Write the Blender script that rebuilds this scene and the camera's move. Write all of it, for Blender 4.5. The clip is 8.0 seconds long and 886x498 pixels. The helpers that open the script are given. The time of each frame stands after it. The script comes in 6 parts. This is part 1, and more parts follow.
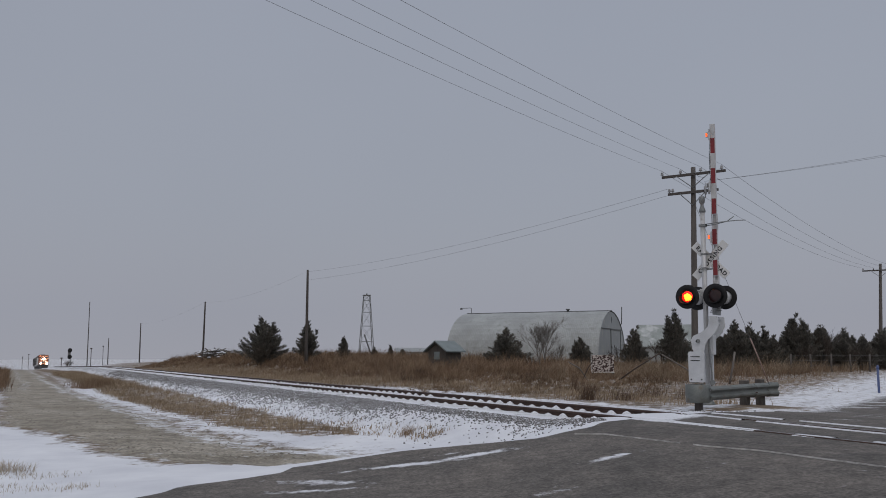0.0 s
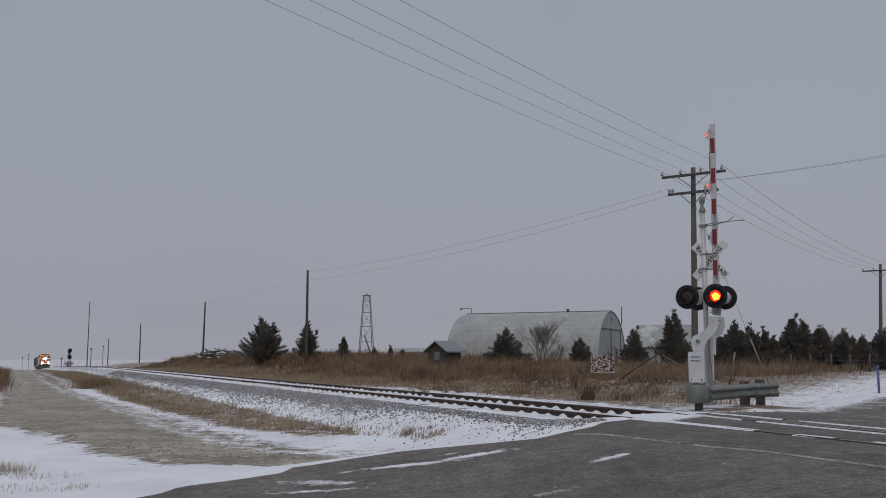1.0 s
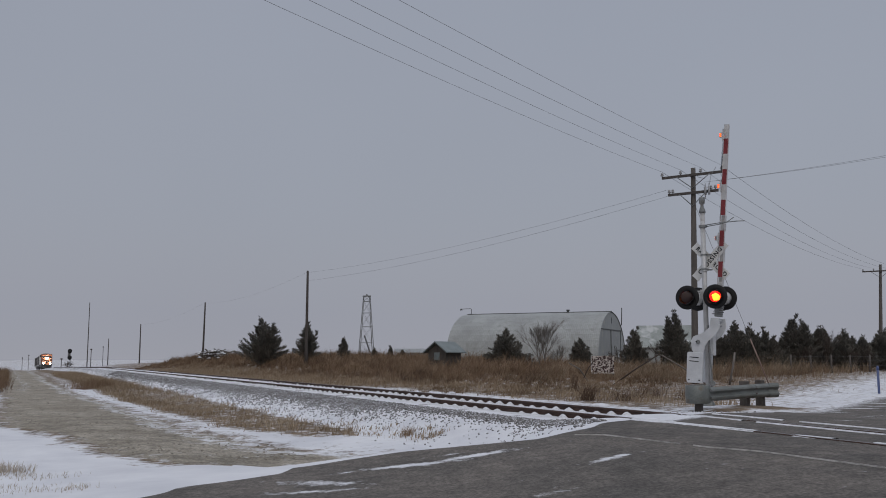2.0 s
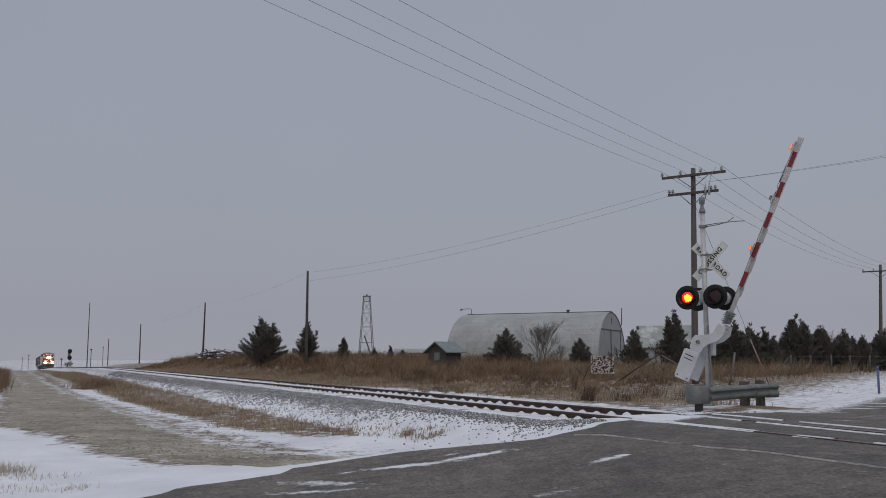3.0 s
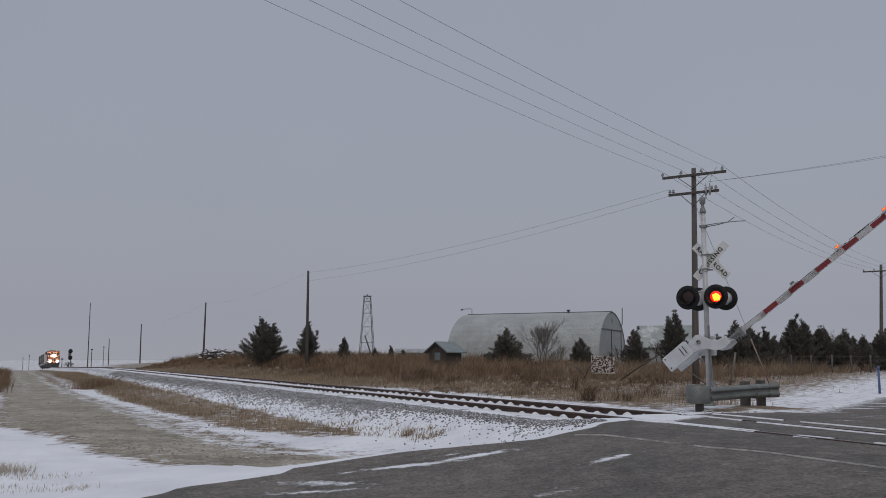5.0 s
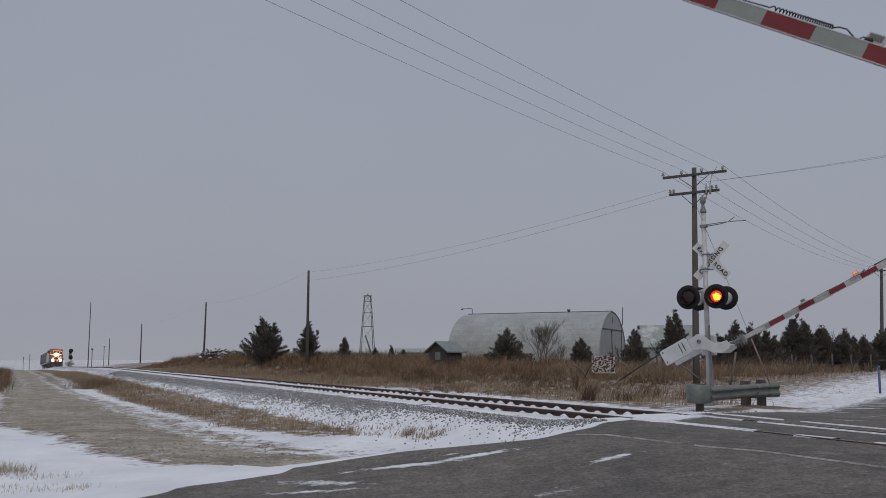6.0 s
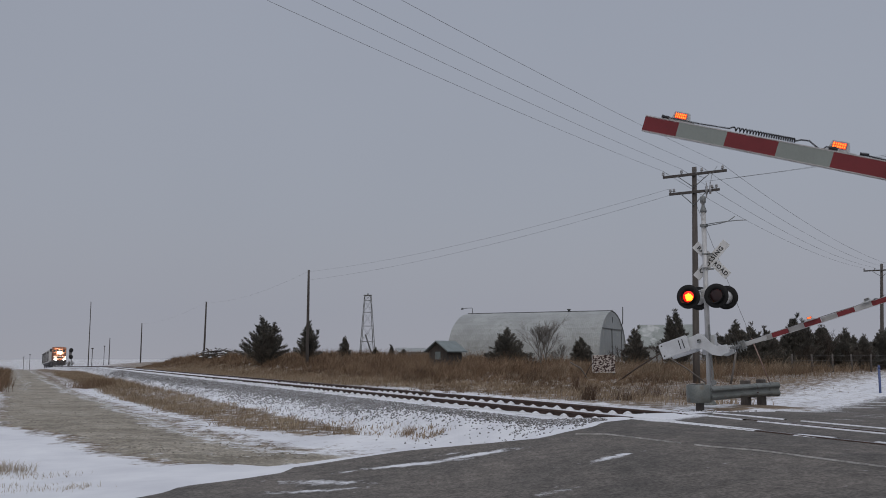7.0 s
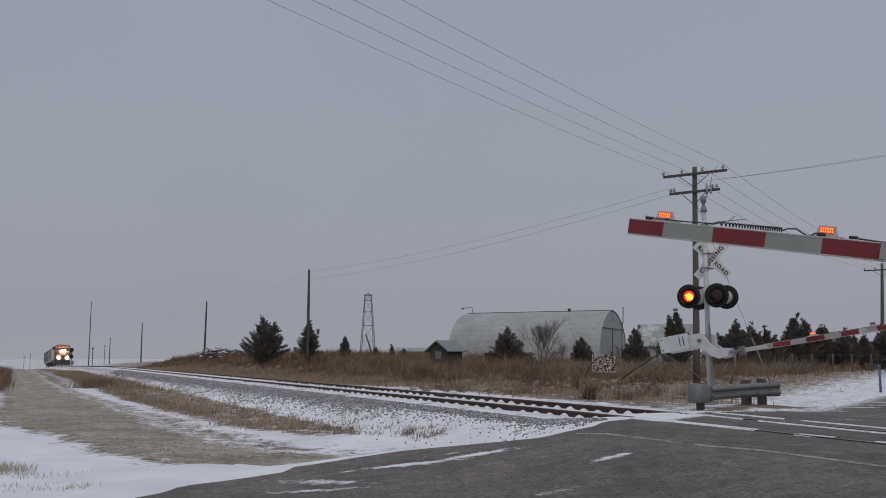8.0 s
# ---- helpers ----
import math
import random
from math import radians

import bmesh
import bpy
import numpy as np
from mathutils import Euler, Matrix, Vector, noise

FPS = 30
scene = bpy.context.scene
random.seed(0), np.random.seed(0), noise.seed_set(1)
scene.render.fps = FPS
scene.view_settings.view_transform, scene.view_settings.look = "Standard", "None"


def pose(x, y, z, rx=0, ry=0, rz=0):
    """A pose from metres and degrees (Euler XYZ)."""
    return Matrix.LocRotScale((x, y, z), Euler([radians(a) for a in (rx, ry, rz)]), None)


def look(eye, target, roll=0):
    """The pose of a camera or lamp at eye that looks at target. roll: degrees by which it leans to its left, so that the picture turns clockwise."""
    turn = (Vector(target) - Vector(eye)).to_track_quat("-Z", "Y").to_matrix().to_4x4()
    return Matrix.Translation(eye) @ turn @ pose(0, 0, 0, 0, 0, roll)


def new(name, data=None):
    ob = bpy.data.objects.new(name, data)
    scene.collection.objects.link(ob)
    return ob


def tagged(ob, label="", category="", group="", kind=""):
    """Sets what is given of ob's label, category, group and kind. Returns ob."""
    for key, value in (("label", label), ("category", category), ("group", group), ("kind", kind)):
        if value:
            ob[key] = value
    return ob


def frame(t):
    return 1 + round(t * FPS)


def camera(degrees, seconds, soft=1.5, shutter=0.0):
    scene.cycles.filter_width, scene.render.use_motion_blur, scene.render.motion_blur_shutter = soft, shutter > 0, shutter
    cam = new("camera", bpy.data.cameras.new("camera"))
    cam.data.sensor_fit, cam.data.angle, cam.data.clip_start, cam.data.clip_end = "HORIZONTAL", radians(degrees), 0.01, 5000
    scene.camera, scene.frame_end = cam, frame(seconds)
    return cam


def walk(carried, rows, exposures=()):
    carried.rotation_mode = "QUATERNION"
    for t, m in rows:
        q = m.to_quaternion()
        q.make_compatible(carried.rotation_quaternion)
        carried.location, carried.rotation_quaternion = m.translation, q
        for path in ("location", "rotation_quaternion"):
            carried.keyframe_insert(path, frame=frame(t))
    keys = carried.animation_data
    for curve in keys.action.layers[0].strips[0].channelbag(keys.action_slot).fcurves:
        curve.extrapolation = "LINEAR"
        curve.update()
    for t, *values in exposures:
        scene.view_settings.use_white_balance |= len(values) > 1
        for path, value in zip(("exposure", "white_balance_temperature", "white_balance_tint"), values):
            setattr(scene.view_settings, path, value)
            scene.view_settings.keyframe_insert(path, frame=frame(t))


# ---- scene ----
# The place: a skewed railway crossing on a prairie road in snow, seen from a stopped car.
# x: right of the camera's first view, y: ahead, z = 0 at the rail tops on the crossing.
EYE = (0.0, 0.0, 1.02)
F = 1600.0
PITCH = 6.843


def aim(dx, dy):
    """The view turned by a small drift, as a share of the lens length."""
    return pose(*EYE, 90 + PITCH + math.degrees(dy / F), 0, math.degrees(dx / F))


cam = camera(52.21, 8.0, soft=0.95, shutter=0.3)
walk(cam, [(0, aim(0, 0)), (0.5, aim(0, 0.1)), (1.0, aim(0, 0.4)), (1.5, aim(0, 1.0)), (3.0, aim(0, 1.5)),
           (4.0, aim(0.2, 2.0)), (4.7, aim(0.8, 1.6)), (5.8, aim(1.3, 1.1)), (6.5, aim(2.0, 0.3)),
           (7.0, aim(1.8, 0.0)), (8.0, aim(2.4, -0.6))])

# ---- world and light: a heavy overcast winter sky ----
world = bpy.data.worlds.new("world")
scene.world = world
world.use_nodes = True
wn, wl = world.node_tree.nodes, world.node_tree.links
wn.clear()
w_out = wn.new("ShaderNodeOutputWorld")
w_bg = wn.new("ShaderNodeBackground")
w_sky = wn.new("ShaderNodeTexSky")
w_sky.sky_type = "NISHITA"
w_sky.sun_disc = False
w_sky.sun_elevation, w_sky.sun_rotation = radians(28), radians(200)
w_sky.dust_density, w_sky.air_density = 6.0, 1.5
w_tc = wn.new("ShaderNodeTexCoord")
w_sep = wn.new("ShaderNodeSeparateXYZ")
w_ramp = wn.new("ShaderNodeValToRGB")
w_noise = wn.new("ShaderNodeTexNoise")
w_noise.inputs["Scale"].default_value = 2.2
w_noise.inputs["Detail"].default_value = 3.0
w_mul = wn.new("ShaderNodeMixRGB")
w_mul.blend_type = "MULTIPLY"
w_mul.inputs["Fac"].default_value = 0.10
w_mix = wn.new("ShaderNodeMixRGB")
w_mix.inputs["Fac"].default_value = 0.008
ramp = w_ramp.color_ramp
ramp.elements[0].position, ramp.elements[0].color = 0.0, (0.313, 0.321, 0.366, 1)
ramp.elements[1].position, ramp.elements[1].color = 1.0, (0.76, 0.79, 0.88, 1)
for at, col in ((0.05, (0.2965, 0.310, 0.364, 1)), (0.16, (0.288, 0.307, 0.364, 1)), (0.42, (0.284, 0.306, 0.365, 1)), (0.62, (0.48, 0.505, 0.575, 1))):
    e = ramp.elements.new(at)
    e.color = col
wl.new(w_tc.outputs["Generated"], w_sep.inputs[0])
wl.new(w_tc.outputs["Generated"], w_noise.inputs["Vector"])
wl.new(w_sep.outputs["Z"], w_ramp.inputs["Fac"])
wl.new(w_ramp.outputs["Color"], w_mul.inputs["Color1"])
wl.new(w_noise.outputs["Fac"], w_mul.inputs["Color2"])
wl.new(w_mul.outputs["Color"], w_mix.inputs["Color1"])
wl.new(w_sky.outputs["Color"], w_mix.inputs["Color2"])
wl.new(w_mix.outputs["Color"], w_bg.inputs["Color"])
w_bg.inputs["Strength"].default_value = 1.08
wl.new(w_bg.outputs["Background"], w_out.inputs["Surface"])

sun_data = bpy.data.lights.new("sun", "SUN")
sun_data.energy, sun_data.angle, sun_data.color = 0.5, radians(40), (1.0, 0.97, 0.93)
sun = new("sun", sun_data)
sun.matrix_world = look((0, 0, 60), (-9, 34, 28))


# ---- materials ----
def mat(name, base, rough=0.8, metal=0.0, vary=0.25, scale=6.0, fine=60.0, bump=0.2, second=None, stain=None,
        per_piece=0.0, spec=0.5, grain=0.45, dist=0.01, stretch=(1, 1, 1)):
    """A surface with a large and a fine variation, an optional second colour, stains and fine relief."""
    m = bpy.data.materials.new(name)
    m.use_nodes = True
    n, l = m.node_tree.nodes, m.node_tree.links
    b = n["Principled BSDF"]
    b.inputs["Roughness"].default_value, b.inputs["Metallic"].default_value = rough, metal
    b.inputs["Specular IOR Level"].default_value = spec
    tc = n.new("ShaderNodeTexCoord")
    mp = n.new("ShaderNodeMapping")
    mp.inputs["Scale"].default_value = stretch
    l.new(tc.outputs["Object"], mp.inputs["Vector"])
    big, small = n.new("ShaderNodeTexNoise"), n.new("ShaderNodeTexNoise")
    for t, s, d in ((big, scale, 4.0), (small, fine, 5.0)):
        t.inputs["Scale"].default_value, t.inputs["Detail"].default_value = s, d
        l.new(mp.outputs["Vector"], t.inputs["Vector"])
    r = n.new("ShaderNodeValToRGB")
    r.color_ramp.elements[0].position, r.color_ramp.elements[1].position = 0.33, 0.67
    c2 = second or tuple(c * (1 - vary) for c in base)
    r.color_ramp.elements[0].color, r.color_ramp.elements[1].color = (*c2, 1), (*base, 1)
    l.new(big.outputs["Fac"], r.inputs["Fac"])
    mul = n.new("ShaderNodeMixRGB")
    mul.blend_type = "MULTIPLY"
    mul.inputs["Fac"].default_value = grain
    rr = n.new("ShaderNodeValToRGB")
    rr.color_ramp.elements[0].position, rr.color_ramp.elements[1].position = 0.3, 0.65
    rr.color_ramp.elements[0].color = (0.45, 0.45, 0.45, 1)
    l.new(small.outputs["Fac"], rr.inputs["Fac"])
    l.new(r.outputs["Color"], mul.inputs["Color1"])
    l.new(rr.outputs["Color"], mul.inputs["Color2"])
    colour = mul.outputs["Color"]
    if stain:
        sn = n.new("ShaderNodeTexNoise")
        sn.inputs["Scale"].default_value, sn.inputs["Detail"].default_value = stain[1], 6.0
        l.new(mp.outputs["Vector"], sn.inputs["Vector"])
        sr = n.new("ShaderNodeValToRGB")
        sr.color_ramp.elements[0].position, sr.color_ramp.elements[1].position = stain[2], stain[2] + 0.1
        l.new(sn.outputs["Fac"], sr.inputs["Fac"])
        sm = n.new("ShaderNodeMixRGB")
        sm.inputs["Color2"].default_value = (*stain[0], 1)
        l.new(sr.outputs["Color"], sm.inputs["Fac"])
        l.new(colour, sm.inputs["Color1"])
        colour = sm.outputs["Color"]
    if per_piece:
        info = n.new("ShaderNodeObjectInfo")
        geo = n.new("ShaderNodeNewGeometry")
        add = n.new("ShaderNodeMath")
        add.operation = "ADD"
        l.new(info.outputs["Random"], add.inputs[0])
        l.new(geo.outputs["Random Per Island"], add.inputs[1])
        mr = n.new("ShaderNodeMapRange")
        mr.inputs["From Max"].default_value = 2.0
        mr.inputs["To Min"].default_value, mr.inputs["To Max"].default_value = 1 - per_piece, 1 + per_piece
        l.new(add.outputs[0], mr.inputs["Value"])
        pm = n.new("ShaderNodeMixRGB")
        pm.blend_type = "MULTIPLY"
        pm.inputs["Fac"].default_value = 1.0
        l.new(colour, pm.inputs["Color1"])
        l.new(mr.outputs["Result"], pm.inputs["Color2"])
        colour = pm.outputs["Color"]
    l.new(colour, b.inputs["Base Color"])
    if bump:
        bp = n.new("ShaderNodeBump")
        bp.inputs["Strength"].default_value, bp.inputs["Distance"].default_value = bump, dist
        l.new(small.outputs["Fac"], bp.inputs["Height"])
        l.new(bp.outputs["Normal"], b.inputs["Normal"])
    return m


def glow(name, col, strength):
    m = bpy.data.materials.new(name)
    m.use_nodes = True
    b = m.node_tree.nodes["Principled BSDF"]
    b.inputs["Base Color"].default_value = (*col, 1)
    b.inputs["Emission Color"].default_value = (*col, 1)
    b.inputs["Emission Strength"].default_value = strength
    return m


def blade_mat(name, cols, rough=0.9):
    """Dry stalks and leaves: each island takes its own shade from the colours."""
    m = bpy.data.materials.new(name)
    m.use_nodes = True
    n, l = m.node_tree.nodes, m.node_tree.links
    b = n["Principled BSDF"]
    b.inputs["Roughness"].default_value = rough
    b.inputs["Specular IOR Level"].default_value = 0.15
    geo, tc, big = n.new("ShaderNodeNewGeometry"), n.new("ShaderNodeTexCoord"), n.new("ShaderNodeTexNoise")
    big.inputs["Scale"].default_value, big.inputs["Detail"].default_value = 0.35, 3.0
    l.new(tc.outputs["Object"], big.inputs["Vector"])
    mix = n.new("ShaderNodeMath")
    mix.operation = "MULTIPLY_ADD"
    mix.inputs[1].default_value = 0.55
    sub = n.new("ShaderNodeMath")
    sub.operation = "MULTIPLY_ADD"
    sub.inputs[1].default_value, sub.inputs[2].default_value = 1.6, -0.55
    l.new(big.outputs["Fac"], sub.inputs[0])
    l.new(geo.outputs["Random Per Island"], mix.inputs[0])
    l.new(sub.outputs[0], mix.inputs[2])
    r = n.new("ShaderNodeValToRGB")
    r.color_ramp.elements[0].color, r.color_ramp.elements[1].color = (*cols[0], 1), (*cols[-1], 1)
    for k, c in enumerate(cols[1:-1], 1):
        r.color_ramp.elements.new(k / (len(cols) - 1)).color = (*c, 1)
    l.new(mix.outputs[0], r.inputs["Fac"])
    l.new(r.outputs["Color"], b.inputs["Base Color"])
    return m


def cover_mat(name, layers, base, base2, scale, rough=0.9, bump=0.4, dist=0.03, fine=18.0):
    """A ground whose covers (attribute 'cover', one channel each) break up with noise at their edges."""
    m = bpy.data.materials.new(name)
    m.use_nodes = True
    n, l = m.node_tree.nodes, m.node_tree.links
    b = n["Principled BSDF"]
    b.inputs["Roughness"].default_value = rough
    b.inputs["Specular IOR Level"].default_value = 0.25
    tc = n.new("ShaderNodeTexCoord")
    att = n.new("ShaderNodeAttribute")
    att.attribute_name = "cover"
    sep = n.new("ShaderNodeSeparateColor")
    l.new(att.outputs["Color"], sep.inputs[0])

    def tex(s, d=6.0, rough_=0.6):
        t = n.new("ShaderNodeTexNoise")
        t.inputs["Scale"].default_value, t.inputs["Detail"].default_value, t.inputs["Roughness"].default_value = s, d, rough_
        l.new(tc.outputs["Object"], t.inputs["Vector"])
        return t.outputs["Fac"]

    def ramp2(fac, c1, c2, p1=0.35, p2=0.65):
        r = n.new("ShaderNodeValToRGB")
        r.color_ramp.elements[0].position, r.color_ramp.elements[1].position = p1, p2
        r.color_ramp.elements[0].color, r.color_ramp.elements[1].color = (*c1, 1), (*c2, 1)
        l.new(fac, r.inputs["Fac"])
        return r.outputs["Color"]
    colour = ramp2(tex(scale), base2, base)
    grit = tex(fine, 8.0, 0.7)
    for channel, c1, c2, s, sharp, s2 in layers:
        if channel == "Red":
            for gr, lo, k in ((grit, 0.25, 0.75), (tex(fine * 0.22, 4.0), 0.55, 0.6)):
                g = n.new("ShaderNodeMixRGB")
                g.blend_type = "MULTIPLY"
                g.inputs["Fac"].default_value = k
                l.new(colour, g.inputs["Color1"])
                l.new(ramp2(gr, (lo, lo, lo), (1.15, 1.15, 1.15), 0.36, 0.62), g.inputs["Color2"])
                colour = g.outputs["Color"]
        edge = tex(s, 9.0, 0.68)
        sm = n.new("ShaderNodeMath")
        sm.operation = "MULTIPLY_ADD"
        sm.inputs[1].default_value = 1.0
        l.new(edge, sm.inputs[0])
        l.new(sep.outputs[channel], sm.inputs[2])
        mr = n.new("ShaderNodeMapRange")
        mr.inputs["From Min"].default_value, mr.inputs["From Max"].default_value = 1.0 - sharp, 1.0 + sharp
        l.new(sm.outputs[0], mr.inputs["Value"])
        mx = n.new("ShaderNodeMixRGB")
        l.new(mr.outputs["Result"], mx.inputs["Fac"])
        l.new(colour, mx.inputs["Color1"])
        l.new(ramp2(tex(s2), c1, c2), mx.inputs["Color2"])
        colour = mx.outputs["Color"]
    l.new(colour, b.inputs["Base Color"])
    bp = n.new("ShaderNodeBump")
    bp.inputs["Strength"].default_value, bp.inputs["Distance"].default_value = bump, dist
    l.new(grit, bp.inputs["Height"])
    l.new(bp.outputs["Normal"], b.inputs["Normal"])
    return m


SNOW1, SNOW2 = (0.70, 0.71, 0.74), (0.58, 0.59, 0.63)
M_GROUND = cover_mat("prairie_ground", [
    ("Green", (0.265, 0.236, 0.190), (0.43, 0.39, 0.325), 3.0, 0.10, 0.8),
    ("Blue", (0.12, 0.117, 0.115), (0.22, 0.215, 0.21), 5.0, 0.12, 9.0),
    ("Red", SNOW2, SNOW1, 3.4, 0.08, 0.7)], (0.27, 0.205, 0.14), (0.17, 0.128, 0.092), 1.4, fine=16.0)
M_ASPHALT = cover_mat("worn_asphalt", [
    ("Green", (0.045, 0.043, 0.043), (0.07, 0.067, 0.067), 2.0, 0.2, 3.0),
    ("Red", SNOW2, SNOW1, 7.0, 0.11, 2.0)], (0.184, 0.164, 0.147), (0.118, 0.108, 0.099), 0.7, rough=0.85, bump=0.35, dist=0.010, fine=24.0)
M_DUST = mat("dirty_snow", (0.58, 0.565, 0.55), 0.9, vary=0.4, scale=6, fine=40, bump=0.3, spec=0.2)
M_SNOW = mat("snow", SNOW1, 0.85, vary=0.1, scale=3, fine=25, bump=0.4, spec=0.2)
M_STONE = mat("ballast_stone", (0.19, 0.183, 0.178), 0.9, vary=0.4, scale=5, fine=90, bump=0.3, per_piece=0.55)
sn_, sl_ = M_STONE.node_tree.nodes, M_STONE.node_tree.links
s_geo, s_sep, s_map, s_mix = sn_.new("ShaderNodeNewGeometry"), sn_.new("ShaderNodeSeparateXYZ"), sn_.new("ShaderNodeMapRange"), sn_.new("ShaderNodeMixRGB")
sl_.new(s_geo.outputs["Normal"], s_sep.inputs[0])
sl_.new(s_sep.outputs["Z"], s_map.inputs["Value"])
s_map.inputs["From Min"].default_value, s_map.inputs["From Max"].default_value = 0.62, 0.92
sl_.new(s_map.outputs["Result"], s_mix.inputs["Fac"])
sl_.new(sn_["Principled BSDF"].inputs["Base Color"].links[0].from_socket, s_mix.inputs["Color1"])
s_mix.inputs["Color2"].default_value = (*SNOW2, 1)
sl_.new(s_mix.outputs["Color"], sn_["Principled BSDF"].inputs["Base Color"])
M_RAIL = mat("rusty_rail", (0.085, 0.05, 0.038), 0.75, 0.2, vary=0.35, scale=3, fine=50, bump=0.2)
M_PEBBLE = mat("gravel_pebble", (0.32, 0.285, 0.24), 0.9, vary=0.3, scale=4, fine=60, bump=0.2, per_piece=0.5)
M_RAILTOP = mat("worn_rail_top", (0.22, 0.21, 0.21), 0.42, 0.85, vary=0.2, scale=4, fine=40, bump=0.05)
M_TIE = mat("creosoted_tie", (0.075, 0.058, 0.048), 0.9, vary=0.4, scale=4, fine=40, bump=0.5, per_piece=0.25, stretch=(1, 1, 1))
M_GALV = mat("galvanised_steel", (0.235, 0.245, 0.245), 0.55, 0.35, vary=0.25, scale=4, fine=40, bump=0.08, stain=((0.22, 0.19, 0.16), 5, 0.62))
M_GUARD = mat("dull_greenish_steel", (0.20, 0.215, 0.205), 0.6, 0.3, vary=0.3, scale=3, fine=35, bump=0.08, stain=((0.14, 0.125, 0.105), 4, 0.60))
M_MAST = mat("aluminium_paint", (0.50, 0.50, 0.50), 0.5, 0.25, grain=0.14, vary=0.18, scale=5, fine=50, bump=0.06, stain=((0.3, 0.28, 0.26), 6, 0.64))
M_WHITE = mat("white_paint", (0.56, 0.575, 0.595), 0.5, grain=0.16, vary=0.14, scale=4, fine=35, bump=0.06, stain=((0.40, 0.38, 0.36), 4, 0.70))
# white sheet of the near arm, its shade mixed into the colour
M_SHADEDWHITE = mat("shaded_white_reflective_sheet", (0.26, 0.288, 0.270), 0.42, grain=0.14, vary=0.08, scale=6, fine=80, bump=0.03)
M_ARMRED = mat("red_reflective_sheet", (0.185, 0.014, 0.02), 0.42, grain=0.14, vary=0.15, scale=6, fine=80, bump=0.03)
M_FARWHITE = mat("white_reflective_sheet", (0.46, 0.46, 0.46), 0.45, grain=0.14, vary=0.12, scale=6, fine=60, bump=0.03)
M_ARMEDGE = mat("arm_trim", (0.55, 0.53, 0.53), 0.45, 0.3, vary=0.1, scale=6, fine=60, bump=0.03)
M_BLACK = mat("black_paint", (0.012, 0.012, 0.013), 0.65, vary=0.3, scale=6, fine=50, bump=0.08, spec=0.3)
M_CORD = mat("black_rubber", (0.015, 0.015, 0.02), 0.6, vary=0.2, bump=0.05)
M_SIGN = mat("white_sign_sheet", (0.62, 0.62, 0.61), 0.5, grain=0.14, vary=0.12, scale=4, fine=40, bump=0.03, stain=((0.38, 0.36, 0.34), 8, 0.66))
M_LETTER = mat("black_letter", (0.015, 0.015, 0.015), 0.6, vary=0.1, bump=0.0)
M_LENSOFF = mat("dark_red_lens", (0.022, 0.004, 0.005), 0.3, vary=0.2, scale=30, fine=90, bump=0.1)
M_LENSLIT = glow("lit_red_lens", (1.0, 0.012, 0.008), 1.3)
M_LENSCORE = glow("lit_lens_core", (1.0, 0.32, 0.02), 2.8)
M_LED = glow("lit_red_led", (1.0, 0.17, 0.02), 2.4)
M_LEDDIM = glow("lit_led_panel", (0.85, 0.022, 0.012), 1.15)
M_LEDOFF = mat("grey_led_panel", (0.20, 0.20, 0.20), 0.35, vary=0.2, scale=30, fine=80, bump=0.1)
M_CLEAR = mat("clear_polycarbonate", (0.50, 0.52, 0.53), 0.25, vary=0.1, scale=20, fine=60, bump=0.05)
M_POLE = mat("weathered_pole", (0.125, 0.11, 0.10), 0.9, vary=0.35, scale=2, fine=30, bump=0.4, stretch=(4, 4, 0.4))
M_POLEDK = mat("old_pole", (0.085, 0.075, 0.07), 0.9, vary=0.3, scale=2, fine=30, bump=0.3, stretch=(4, 4, 0.4))
M_INSUL = mat("grey_porcelain", (0.30, 0.30, 0.31), 0.3, vary=0.1, bump=0.02)
M_WIRE = mat("dull_wire", (0.17, 0.17, 0.175), 0.6, 0.3, vary=0.1, bump=0.0)
M_BARK = mat("grey_bark", (0.14, 0.12, 0.105), 0.95, vary=0.35, scale=5, fine=40, bump=0.5)
M_PALEBARK = mat("pale_grey_bark", (0.20, 0.18, 0.165), 0.95, vary=0.3, scale=5, fine=40, bump=0.3)
M_TWIG = mat("brown_twig", (0.075, 0.058, 0.048), 0.95, vary=0.3, scale=5, fine=40, bump=0.3)
# foliage tones are raised, with the haze before the trees put into them
M_CEDAR = blade_mat("cedar_foliage", ((0.060, 0.061, 0.058), (0.096, 0.095, 0.087), (0.14, 0.131, 0.115), (0.205, 0.175, 0.146)))
M_GRASS = blade_mat("dry_bluestem", ((0.070, 0.052, 0.042), (0.145, 0.098, 0.066), (0.225, 0.152, 0.100), (0.33, 0.26, 0.185)))
M_FIELD = blade_mat("tawny_grass", ((0.10, 0.074, 0.054), (0.175, 0.128, 0.088), (0.26, 0.20, 0.142), (0.37, 0.305, 0.235)))
M_WEED = blade_mat("dark_weed", ((0.060, 0.042, 0.034), (0.105, 0.070, 0.050), (0.17, 0.115, 0.08)))
M_PALESTRAW = blade_mat("frosted_straw", ((0.26, 0.215, 0.165), (0.40, 0.345, 0.28), (0.55, 0.51, 0.46)))
M_STRAW = blade_mat("straw", ((0.17, 0.125, 0.085), (0.28, 0.215, 0.15), (0.40, 0.33, 0.245)))
M_SHEET = mat("weathered_sheet_metal", (0.365, 0.38, 0.375), 0.6, 0.1, vary=0.22, scale=0.5, fine=9, bump=0.1, stain=((0.25, 0.26, 0.25), 1.8, 0.55), dist=0.02)
